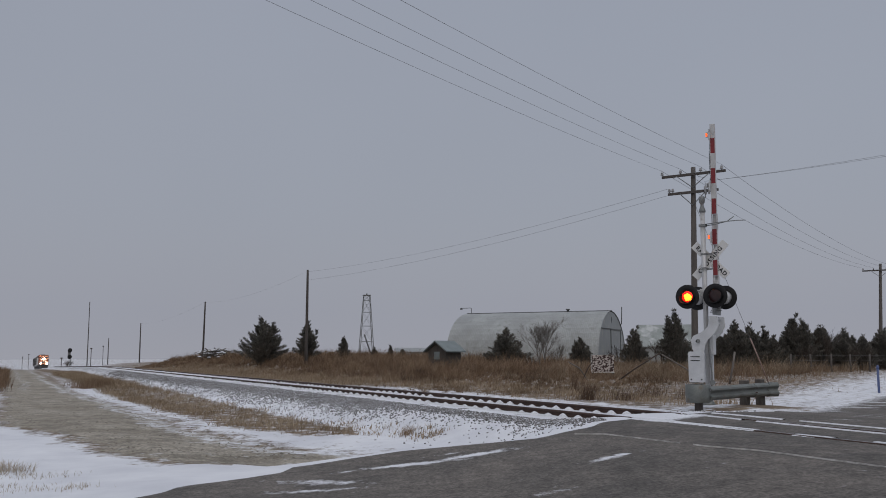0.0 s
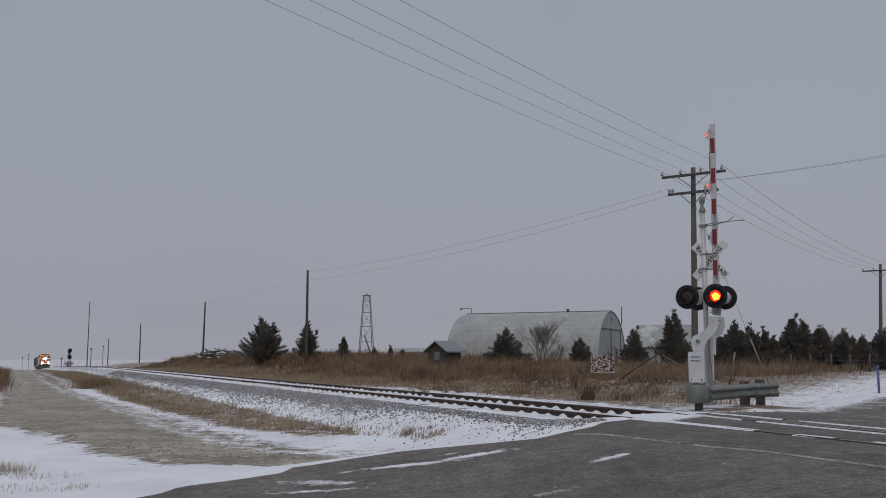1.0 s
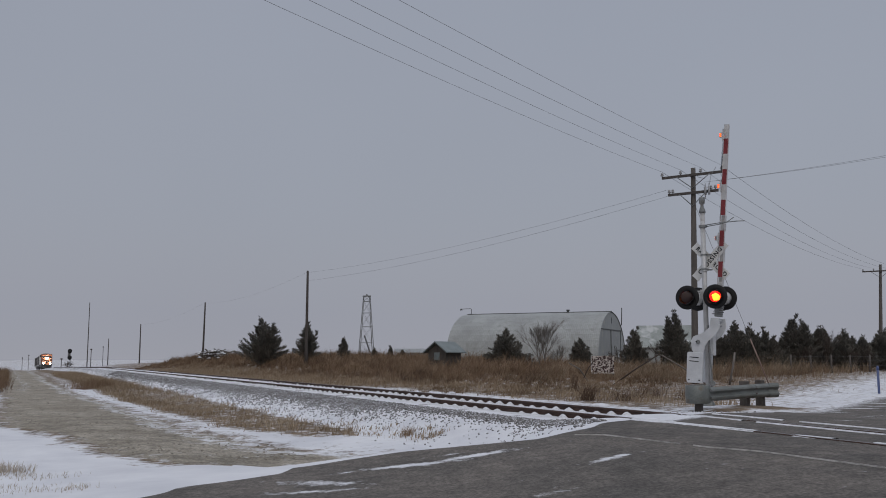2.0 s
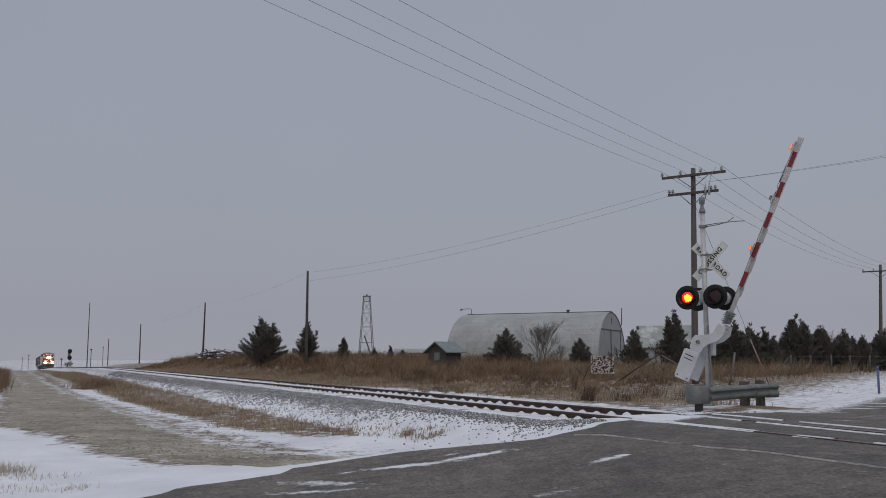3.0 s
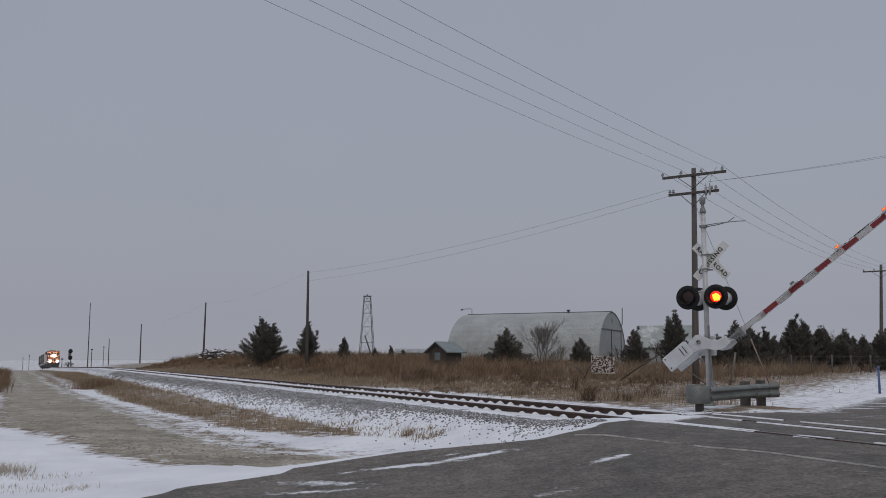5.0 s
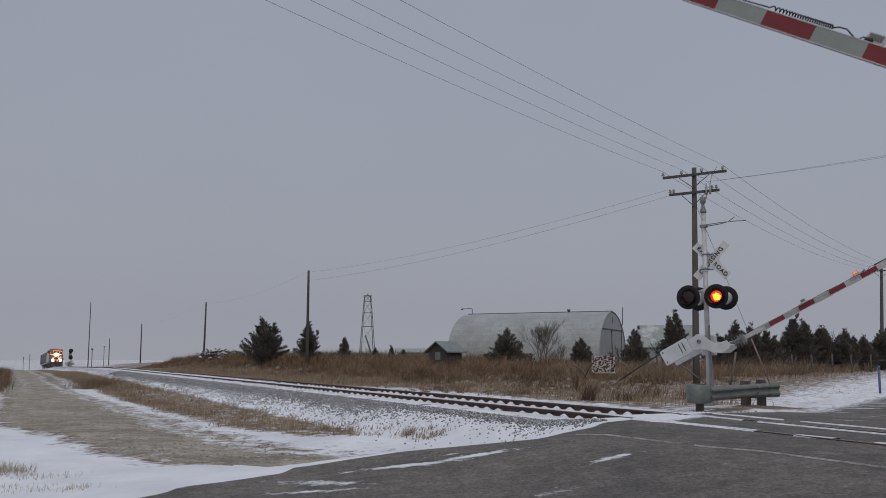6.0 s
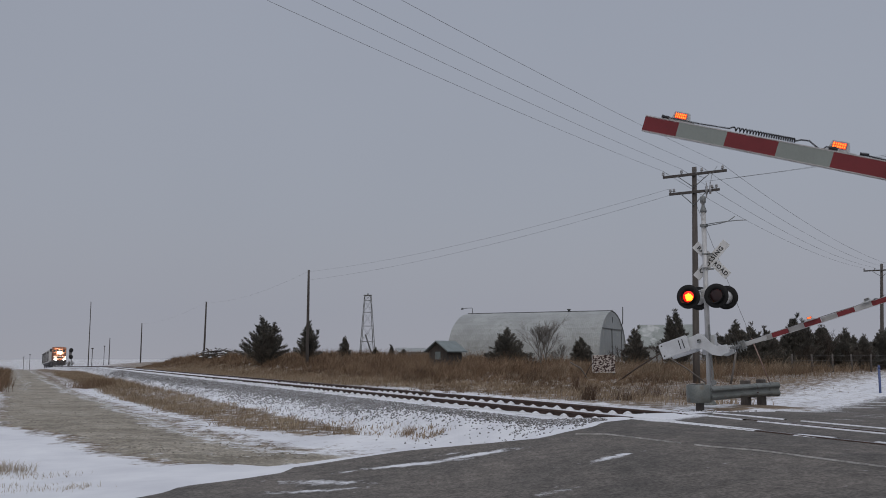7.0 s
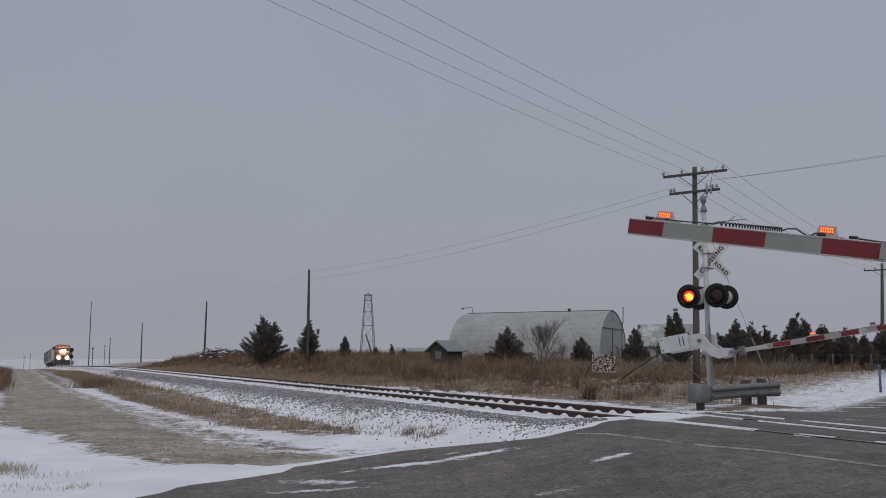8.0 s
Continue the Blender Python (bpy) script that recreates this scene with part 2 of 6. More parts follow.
M_SHEETEND = mat("grey_end_wall", (0.32, 0.34, 0.345), 0.65, vary=0.12, scale=0.8, fine=12, bump=0.1, stain=((0.36, 0.36, 0.34), 1.2, 0.6))
M_OUTROOF = mat("dull_green_sheet", (0.30, 0.325, 0.31), 0.6, 0.1, vary=0.25, scale=0.8, fine=9, bump=0.1, stain=((0.42, 0.43, 0.43), 0.9, 0.55))
M_TRIM = mat("dark_trim", (0.10, 0.105, 0.105), 0.7, vary=0.2, bump=0.05)
M_SHEDROOF = mat("green_grey_roofing", (0.21, 0.245, 0.25), 0.65, 0.1, vary=0.2, scale=2, fine=20, bump=0.1)
M_SHEDWALL = mat("weathered_boards", (0.085, 0.075, 0.068), 0.9, vary=0.3, scale=3, fine=30, bump=0.3, stretch=(3, 3, 0.4))
# orange dulled and blotched pale grey, painting in the haze over the far train
M_ORANGE = mat("hazed_orange_loco_paint", (0.30, 0.105, 0.05), 0.55, vary=0.3, scale=1.5, fine=20, bump=0.05, stain=((0.36, 0.33, 0.31), 3.0, 0.60))
# the pale blotches on the dark paint are painted haze too
M_LOCODK = mat("hazed_dark_loco_paint", (0.06, 0.055, 0.055), 0.6, vary=0.3, scale=2, fine=20, bump=0.08, stain=((0.30, 0.30, 0.31), 3.5, 0.60))
M_GLASS = mat("dark_cab_glass", (0.01, 0.012, 0.015), 0.1, vary=0.1, bump=0.0)
M_HEAD = glow("headlight", (1.0, 0.86, 0.70), 40.0)
M_BLUE = mat("blue_marker", (0.10, 0.14, 0.30), 0.6, vary=0.2, bump=0.05)
M_PINK = mat("faded_guy_guard", (0.33, 0.23, 0.20), 0.7, vary=0.2, bump=0.05)
M_PANEL = mat("mottled_panel", (0.52, 0.47, 0.44), 0.8, second=(0.050, 0.026, 0.024), scale=8.0, fine=30, bump=0.1, stretch=(1, 1, 1.7))
M_PANEL.node_tree.nodes["Color Ramp"].color_ramp.elements[0].position = 0.49
M_PANEL.node_tree.nodes["Color Ramp"].color_ramp.elements[1].position = 0.53


# ---- mesh helpers ----
def part(name, bm, material, parent=None, label="", smooth=False):
    """Links a bmesh as one mesh object under a thing or a part."""
    me = bpy.data.meshes.new(name)
    bm.to_mesh(me)
    bm.free()
    for m in (material if isinstance(material, (list, tuple)) else [material]):
        me.materials.append(m)
    if smooth:
        for p in me.polygons:
            p.use_smooth = True
    ob = new(name, me)
    if parent is not None:
        ob.parent = parent
    if label:
        ob["label"] = label
    return ob


def thing(name, label, category, m=None, group=""):
    ob = new(name)
    ob.empty_display_size = 0.2
    if m is not None:
        ob.matrix_basis = m
    return tagged(ob, label, category, group)


def box(bm, centre, size, m=None, bevel=0.0, index=0):
    r = bmesh.ops.create_cube(bm, size=1.0)
    vs = r["verts"]
    bmesh.ops.scale(bm, vec=size, verts=vs)
    if bevel:
        es = list({e for v in vs for e in v.link_edges})
        out = bmesh.ops.bevel(bm, geom=es, offset=bevel, segments=2, affect="EDGES", profile=0.6)
        vs = list({v for f in out["faces"] for v in f.verts} | {v for v in vs if v.is_valid})
        vs = [v for v in vs if v.is_valid]
    if m is not None:
        bmesh.ops.transform(bm, matrix=m, verts=vs)
    bmesh.ops.translate(bm, vec=centre, verts=vs)
    if index:
        for f in {f for v in vs for f in v.link_faces}:
            f.material_index = index
    return vs


def rod(bm, a, b, r0, r1=None, seg=8, caps=True, index=0):
    """A round bar from a to b."""
    a, b = Vector(a), Vector(b)
    r1 = r0 if r1 is None else r1
    d = (b - a).normalized()
    u = d.orthogonal().normalized()
    w = d.cross(u)
    rings = []
    for p, r in ((a, r0), (b, r1)):
        rings.append([bm.verts.new(p + (u * math.cos(k * math.tau / seg) + w * math.sin(k * math.tau / seg)) * r) for k in range(seg)])
    for k in range(seg):
        f = bm.faces.new((rings[0][k], rings[0][(k + 1) % seg], rings[1][(k + 1) % seg], rings[1][k]))
        f.material_index, f.smooth = index, seg > 6
    if caps:
        for ring in (rings[0][::-1], rings[1]):
            bm.faces.new(ring).material_index = index
    return rings


def tube(bm, pts, r, seg=6, index=0):
    """A round bar along a line of points."""
    prev = None
    pts = [Vector(p) for p in pts]
    u = None
    for i, p in enumerate(pts):
        d = (pts[min(i + 1, len(pts) - 1)] - pts[max(i - 1, 0)]).normalized()
        u = d.orthogonal().normalized() if u is None else (u - d * u.dot(d)).normalized()
        w = d.cross(u)
        rr = r(i / (len(pts) - 1)) if callable(r) else r
        ring = [bm.verts.new(p + (u * math.cos(k * math.tau / seg) + w * math.sin(k * math.tau / seg)) * rr) for k in range(seg)]
        if prev:
            for k in range(seg):
                f = bm.faces.new((prev[k], prev[(k + 1) % seg], ring[(k + 1) % seg], ring[k]))
                f.material_index, f.smooth = index, True
        else:
            bm.faces.new(ring[::-1]).material_index = index
        prev = ring
    bm.faces.new(prev).material_index = index


def lathe(bm, profile, m=None, seg=24, index=0, caps=True):
    """A turned shape about its own z axis: profile of (radius, height)."""
    rings = []
    m = m or Matrix.Identity(4)
    for r, z in profile:
        rings.append([bm.verts.new(m @ Vector((r * math.cos(k * math.tau / seg), r * math.sin(k * math.tau / seg), z))) for k in range(seg)])
    for a, b in zip(rings, rings[1:]):
        for k in range(seg):
            f = bm.faces.new((a[k], a[(k + 1) % seg], b[(k + 1) % seg], b[k]))
            f.material_index, f.smooth = index, True
    if caps:
        bm.faces.new(rings[0][::-1]).material_index = index
        bm.faces.new(rings[-1]).material_index = index


def slab(bm, outline, y0, y1, index=0):
    """A plate with an outline in x, z between two y."""
    a = [bm.verts.new((x, y0, z)) for x, z in outline]
    b = [bm.verts.new((x, y1, z)) for x, z in outline]
    bm.faces.new(a).material_index = index
    bm.faces.new(b[::-1]).material_index = index
    for k in range(len(a)):
        j = (k + 1) % len(a)
        bm.faces.new((a[j], a[k], b[k], b[j])).material_index = index


def mesh_ob(name, verts, faces, material, smooth=True):
    me = bpy.data.meshes.new(name)
    me.from_pydata(verts, [], faces)
    me.materials.append(material)
    me.validate()
    if smooth:
        me.polygons.foreach_set("use_smooth", [True] * len(me.polygons))
    return new(name, me)


# ---- the plan: track and road coordinates ----
TX0 = 11.67
TD, TN = (-0.431, 0.902), (0.902, 0.431)
RU, RV = (0.827, -0.562), (0.562, 0.827)


def sstep(a, b, x):
    t = np.clip((np.asarray(x, float) - a) / (b - a), 0, 1)
    return t * t * (3 - 2 * t)


def fall(y):
    """The land falls gently away beyond a hundred metres."""
    y = np.asarray(y, float)
    t = np.clip(y - 95, 0, 600)
    return -0.0110 * t * t / (t + 30) - 0.008 * np.clip(y - 205, 0, 300)


def tilt(s, n):
    """The crossing dips slightly along the track towards the road's far side."""
    return -0.0068 * np.clip(17.5 - np.asarray(s, float), 0, 12) * (1 - sstep(1.6, 4.0, np.abs(n)))


def to_sn(x, y):
    return TD[0] * (x - TX0) + TD[1] * y, TN[0] * (x - TX0) + TN[1] * y


def from_sn(s, n):
    return TX0 + TD[0] * s + TN[0] * n, TD[1] * s + TN[1] * n


def to_uv(x, y):
    return RU[0] * x + RU[1] * y, RV[0] * x + RV[1] * y


def from_uv(u, v):
    return RU[0] * u + RV[0] * v, RU[1] * u + RV[1] * v


def lump(x, y, s=1.0):
    """Smooth uneven ground, between about -1 and 1."""
    return (np.sin(x * 1.31 * s + 0.7) * np.sin(y * 1.13 * s + 1.9) + 0.6 * np.sin(x * 2.9 * s + y * 1.7 * s)
            + 0.45 * np.sin(y * 4.1 * s - x * 2.3 * s + 0.5)) / 2.0


def road_left(v):
    v = np.asarray(v, float)
    base = np.interp(v, [-30, 6.5, 7.6, 8.4, 9.06, 9.5, 10.1, 10.8, 11.45, 11.8, 12.6, 14, 16.5, 18.5, 21, 26, 29, 39, 200],
                     [-8.9, -8.9, -9.2, -9.1, -8.85, -9.15, -8.7, -8.2, -6.95, -6.5, -6.3, -6.2, -5.9, -5.0, -5.0, -5.3, -5.25, -5.6, -5.6])
    return base + 0.05 * np.sin(v * 2.1) + 0.04 * np.sin(v * 5.3 + 1)


def road_right(v):
    return 2.4 + 0.08 * np.sin(np.asarray(v, float) * 1.7)


def road_z(x, y):
    s, n = to_sn(x, y)
    near = -0.56 * sstep(1.2, 8.5, -n)
    far = -0.30 * sstep(1.5, 9.0, n) - 0.25 * sstep(9, 40, n)
    return np.where(n < 0, near, far) + fall(y) + tilt(s, n)


def ground_z(x, y):
    x, y = np.asarray(x, float), np.asarray(y, float)
    s, n = to_sn(x, y)
    u, v = to_uv(x, y)
    bank = 0.55 * sstep(6, 17, n) * sstep(26, 50, s) + 0.75 * sstep(5, 13, n) * sstep(60, 110, s)
    bed = np.where(n < 0, -0.125 - 0.495 * sstep(1.35, 3.35, -n), -0.125 - 0.30 * sstep(1.4, 3.0, n) + bank)
    bed = bed - 0.10 * sstep(3.6, 5, -n) * (1 - sstep(6.5, 8, -n))
    ca, sa = 0.66 * (x - 7.4) + 0.75 * (y - 22.6), -0.75 * (x - 7.4) + 0.66 * (y - 22.6)
    bed = bed + 0.27 * np.exp(-((ca / 3.0) ** 2 + (sa / 1.7) ** 2) ** 2)  # built-up pad round the signal
    rough = 0.025 * lump(x, y, 0.6) * sstep(2.2, 4, np.abs(n)) + 0.02 * lump(x, y, 2.1) * sstep(1.7, 3, np.abs(n))
    off = bed + rough + fall(y)
    inside = np.minimum(u - road_left(v), road_right(v) - u)
    k = sstep(-2.2, 0.1, inside)
    return off * (1 - k) + (road_z(x, y) - 0.035 * sstep(-0.3, 0.25, inside)) * k


# ---- ground: one sheet to the horizon ----
def blob(x, y, cx, cy, rx, ry, ang=0.0):
    c, s = math.cos(ang), math.sin(ang)
    dx, dy = x - cx, y - cy
    return np.exp(-(((dx * c + dy * s) / rx) ** 2 + ((-dx * s + dy * c) / ry) ** 2))


def build_ground():
    radii = np.concatenate([[0.0], np.geomspace(2.0, 4500, 430)])
    angles = np.concatenate([np.arange(-31, 31, 0.12), np.linspace(31, 329, 60)[:-1]])
    a = np.radians(angles)
    R, A = np.meshgrid(radii[1:], a, indexing="ij")
    x, y = R * np.sin(A), R * np.cos(A)
    z = ground_z(x, y)
    s, n = to_sn(x, y)
    u, v = to_uv(x, y)
    wob = 0.35 * lump(x, y, 0.5) + 0.2 * lump(y, x, 1.4)
    nn = n + wob
    # thin snow, thick in the hollows and drifts
    snow = np.full_like(x, 0.34)
    low = np.interp(s, [20, 22.5, 25, 28, 35, 140], [-2.6, -2.9, -4.7, -5.6, -6.1, -6.0])
    grass_strip = sstep(low - 0.4, low + 0.4, nn) * (1 - sstep(-3.6, -3.0, nn)) * sstep(22, 24, s)
    snow = np.where(n < -2.6, 0.66 - 0.20 * sstep(50, 80, s), snow)
    snow = snow - 0.24 * grass_strip
    slope = sstep(-3.6, -3.2, nn) * (1 - sstep(-1.5, -1.2, n))
    white = (0.74 - 0.18 * sstep(50, 80, s)) * sstep(-3.7, -3.2, nn) * (1 - sstep(-2.5, -2.0, nn))
    slope_snow = np.maximum(white, 0.66 - 0.16 * sstep(35, 60, s))
    snow = np.maximum(snow * (1 - slope) + slope_snow * slope, 0)
    snow = np.maximum(snow, 0.72 * sstep(-1.6, -1.3, n) * (1 - sstep(1.9, 2.6, n)))
    verge = sstep(1.6, 2.2, n) * (1 - sstep(6.2, 8.2, nn + 0.5 * wob)) * (1 - sstep(44, 62, s))
    snow = np.maximum(snow, 0.58 * verge)
    field = sstep(6.2, 8.2, nn + 0.5 * wob)
    near_road = sstep(-11.5, -6.8, u + 1.2 * wob) * sstep(21, 23, v)
    snow = np.where(field > 0.3, 0.40 + 0.20 * near_road, snow)
    dirt = np.maximum(blob(x, y, 8.3, 23.3, 1.5, 0.55, 0.85), 0.6 * blob(x, y, 6.6, 21.2, 0.9, 0.35, 0.6))
    snow = snow - 0.55 * dirt
    right = np.interp(s, [19, 21, 23, 26, 35, 55, 140], [-4.0, -4.6, -5.6, -6.0, -6.6, -7.4, -7.2])
    left = np.interp(s, [20, 22.8, 27, 30.5, 200], [-8.2, -9.2, -9.6, -10.7, -10.9])
    gravel = sstep(left - 0.8, left + 0.7, nn) * (1 - sstep(right - 1.0, right + 0.6, nn)) * sstep(18.7, 20.4, s + 0.3 * wob) * (1 - sstep(140, 190, s))
    rut = 0.20 * np.exp(-((nn - right + 0.7) / 0.35) ** 2) + 0.16 * np.exp(-((nn + 9.6) / 0.3) ** 2) * sstep(45, 60, s) + 0.10 * np.exp(-((s - 21.3) / 0.5) ** 2)
    snow = snow * (1 - gravel) + gravel * (0.27 + rut)
    left_out = (1 - sstep(left - 0.6, left, nn)) * (n < -6)
    snow = np.maximum(snow, (0.78 - 0.42 * sstep(29, 38, s)) * left_out * (1 - gravel))
    snow = np.maximum(snow, 0.85 * sstep(-1.6, -0.5, u - road_left(v)) * (1 - sstep(14.5, 16.5, v)) * (1 - gravel))
    snow = np.maximum(snow, 0.80 * (n < -4) * (s < 19.4) * (u < road_left(v)))
    # far snow cover evened out to the sky's tone, in place of haze
    far = sstep(130, 300, R)
    snow = snow * (1 - far) + 0.555 * far
    ballast = sstep(-3.3, -2.4, nn) * (1 - sstep(2.0, 2.8, nn))
    ballast = ballast * (1 - sstep(-1.5, 0.0, np.minimum(u - road_left(v), road_right(v) - u)) * (v < 30))
    nr, na = x.shape
    verts = [(0.0, 0.0, float(ground_z(0.0, 0.0)))] + list(zip(x.ravel().tolist(), y.ravel().tolist(), z.ravel().tolist()))
    faces = [(0, 1 + j, 1 + (j + 1) % na) for j in range(na)]
    for i in range(nr - 1):
        b0, b1 = 1 + i * na, 1 + (i + 1) * na
        faces += [(b0 + j, b1 + j, b1 + (j + 1) % na, b0 + (j + 1) % na) for j in range(na)]
    ob = mesh_ob("ground", verts, faces, M_GROUND)
    col = np.zeros((len(verts), 4), np.float32)
    col[1:, 0], col[1:, 1], col[1:, 2], col[:, 3] = snow.ravel(), gravel.ravel() * 0.75, ballast.ravel() * 0.75, 1
    att = ob.data.attributes.new("cover", "FLOAT_COLOR", "POINT")
    att.data.foreach_set("color", col.ravel())
    tagged(ob, "prairie ground with thin snow, dry grass, gravel track and ballast", "ground", kind="structure")


def build_road():
    vs = np.concatenate([np.arange(-30, 3, 1.0), np.arange(3, 32, 0.09), np.arange(32, 160, 1.0)])
    us = np.linspace(0, 1, 130)
    V, K = np.meshgrid(vs, us, indexing="ij")
    U = road_left(V) + (road_right(V) - road_left(V)) * K
    x, y = from_uv(U, V)
    z = road_z(x, y) - 0.012 - 0.03 * (np.minimum(K, 1 - K) < 0.004)
    s, n = to_sn(x, y)
    z = z - 0.006 * ((np.abs(np.abs(n) - 0.755) < 0.06))
    snow = 0.24 + 0.02 * lump(x, y, 0.8)
    for cx, cy, rx, ry, ang, k in ((-0.42, 12.2, 0.62, 0.13, 0.03, 0.5), (0.45, 12.45, 0.55, 0.13, 0.32, 0.5), (2.04, 11.2, 0.36, 0.09, 0.64, 0.5),
                                   (-1.5, 11.4, 0.65, 0.16, -0.45, 0.36), (-1.45, 10.82, 0.6, 0.10, 0.0, 0.36), (1.14, 9.56, 0.24, 0.07, 0.4, 0.34),
                                   (-1.27, 12.1, 0.3, 0.06, 0.1, 0.32), (0.05, 12.76, 0.25, 0.06, 0.2, 0.34), (3.0, 10.1, 0.3, 0.05, 0.7, 0.26),
                                   (13.4, 25.8, 2.4, 0.3, 0.0, 0.30), (12.6, 23.5, 1.5, 0.22, 0.0, 0.28), (15.4, 29.0, 2.5, 0.4, 0.1, 0.30),
                                   (10.5, 21.0, 1.2, 0.16, 0.0, 0.25), (14.5, 33.0, 2.5, 0.5, 0.1, 0.28), (9.0, 19.4, 0.42, 0.16, 0.0, 0.42), (11.16, 24.5, 0.6, 0.22, 0.0, 0.42), (9.54, 22.3, 0.5, 0.18, 0.0, 0.36), (13.2, 27.5, 0.7, 0.28, 0.0, 0.42),
                                   (6.9, 15.6, 0.3, 0.07, -0.3, 0.36), (8.1, 17.4, 0.5, 0.10, 0.1, 0.32), (12.1, 25.6, 0.4, 0.15, 0.0, 0.36)):
        snow = np.maximum(snow, 0.24 + k * blob(x, y, cx, cy, rx, ry, ang))
    edge = np.minimum(U - road_left(V), 9)
    snow = np.maximum(snow, 0.62 * (1 - sstep(0.0, 0.16, edge + 0.08 * lump(x, y, 1.8))) * (V < 17.0))
    snow = np.maximum(snow, 0.52 * (1 - sstep(0.1, 1.2, edge)) * (V > 20))
    snow = np.maximum(snow, 0.66 * sstep(16.8, 17.7, s - 0.5 * n) * (np.abs(n) < 1.0))
    patch = sstep(-2.72, -2.60, n) * (1 - sstep(2.0, 2.2, n))
    cover = np.stack([snow, 0.35 * patch, 0 * snow, 1 + 0 * snow], -1).astype(np.float32)
    nv, nu = x.shape
    verts = list(zip(x.ravel().tolist(), y.ravel().tolist(), z.ravel().tolist()))
    faces = [(i * nu + j, i * nu + j + 1, (i + 1) * nu + j + 1, (i + 1) * nu + j) for i in range(nv - 1) for j in range(nu - 1)]
    ob = mesh_ob("road", verts, faces, M_ASPHALT)
    att = ob.data.attributes.new("cover", "FLOAT_COLOR", "POINT")
    att.data.foreach_set("color", cover.ravel())
    tagged(ob, "worn grey asphalt road with thin streaks of blown snow", "road", kind="structure")


build_ground()
build_road()


def strip_along(ends, s0, s1, lift, step=0.12, wob=0.0, holes=()):
    """A thin uneven strip of packed snow on the crossing; ends: (s, inner n, outer n) at a few places."""
    bm = bmesh.new()
    rnd = random.Random(int(s1 * 1000) + 7)
    prev = None
    s = s0
    ks, ka, kb = zip(*ends)
    while s < s1:
        if any(a < s < b for a, b in holes):
            prev = None
            s += step
            continue
        n0, n1 = float(np.interp(s, ks, ka)), float(np.interp(s, ks, kb))
        q = 0.5 + 0.5 * math.sin(s * 2.3) * math.sin(s * 0.9 + 1)
        n1 -= (n1 - n0) * 0.25 * q
        row = []
        for n, zz in ((n0 + rnd.uniform(-wob, wob), -0.012), (n0 * 0.7 + n1 * 0.3, lift), (n0 * 0.3 + n1 * 0.7, lift * 0.9), (n1 + rnd.uniform(-wob, wob), -0.012)):
            x, y = from_sn(s, n)
            row.append(bm.verts.new((x, y, float(road_z(x, y)) - 0.004 + zz)))
        if prev:
            for k in range(3):
                bm.faces.new((prev[k], prev[k + 1], row[k + 1], row[k]))
        prev = row
        s += step
    return bm


for ends, s0, s1, w, holes in (
        (((4, -0.76, -0.56), (13, -0.74, -0.52), (14.5, -0.82, -0.56), (16, -0.85, -0.58), (17.9, -0.92, -0.60)), 4.0, 17.9, 0.02, ((13.15, 13.6), (14.35, 14.95), (9.3, 10.4))),
        (((4, 0.46, 0.58), (13.9, 0.46, 0.58), (16.3, 0.52, 0.64), (18.3, 0.71, 0.79)), 4.0, 18.4, 0.02, ((16.4, 16.7), (7.5, 8.0))),
        (((4, 1.24, 1.34), (16.1, 1.23, 1.33), (18.2, 1.32, 1.46)), 4.0, 18.3, 0.018, ((16.15, 16.45),)),
        (((4, -2.52, -2.505), (13.2, -2.465, -2.448), (13.97, -2.630, -2.612), (15.97, -2.728, -2.710), (16.5, -3.08, -3.055)), 4.0, 16.4, 0.008, ((11.0, 11.3), (14.3, 14.42)))):
    tagged(part("snow_strip", strip_along(ends, s0, s1, 0.008, wob=w, holes=holes), M_SNOW if ends[0][1] > -2 else M_DUST), "thin line of packed snow beside a rail in the asphalt", "snow", "snow in the flangeways", "stuff")


# ---- track ----
def rail_z(s):
    x, y = from_sn(s, 0.0)
    return float(fall(y) + tilt(s, 0.0))


def build_rail(n):
    prof = [(-0.07, -0.172), (0.07, -0.172), (0.07, -0.158), (0.012, -0.142), (0.010, -0.045), (0.036, -0.034), (0.036, -0.008), (0.028, 0.0), (-0.028, 0.0), (-0.036, -0.008), (-0.036, -0.034), (-0.010, -0.045), (-0.012, -0.142), (-0.07, -0.158)]
    bm = bmesh.new()
    prev = None
    s = -40.0
    while s < 520:
        ring = []
        for a, b in prof:
            x, y = from_sn(s, n + a)
            ring.append(bm.verts.new((x, y, b + rail_z(s))))
        if prev:
            for k in range(len(prof)):
                f = bm.faces.new((prev[k], ring[k], ring[(k + 1) % len(prof)], prev[(k + 1) % len(prof)]))
                f.material_index = 1 if k == 7 else 0
        prev = ring
        s += 2.0 if s < 100 else 6.0
    return tagged(part("rail", bm, [M_RAIL, M_RAILTOP]), "rust-brown steel rail with a worn top", "rail", "rails", "structure")


for n in (-0.755, 0.755):
    build_rail(n)

track_bed = tagged(new("track_ties"), "creosoted wooden ties in snowy ballast under the rails", "railway ties", kind="structure")
tie_bm = bmesh.new()
box(tie_bm, (0, 0, 0), (2.6, 0.22, 0.17), bevel=0.012)
tie_me = bpy.data.meshes.new("tie")
tie_bm.to_mesh(tie_me)
tie_bm.free()
tie_me.materials.append(M_TIE)
rt = random.Random(4)
TIE_TURN = math.degrees(math.atan2(TN[1], TN[0]))
tie_s = [18.9 + 0.52 * k for k in range(195)]
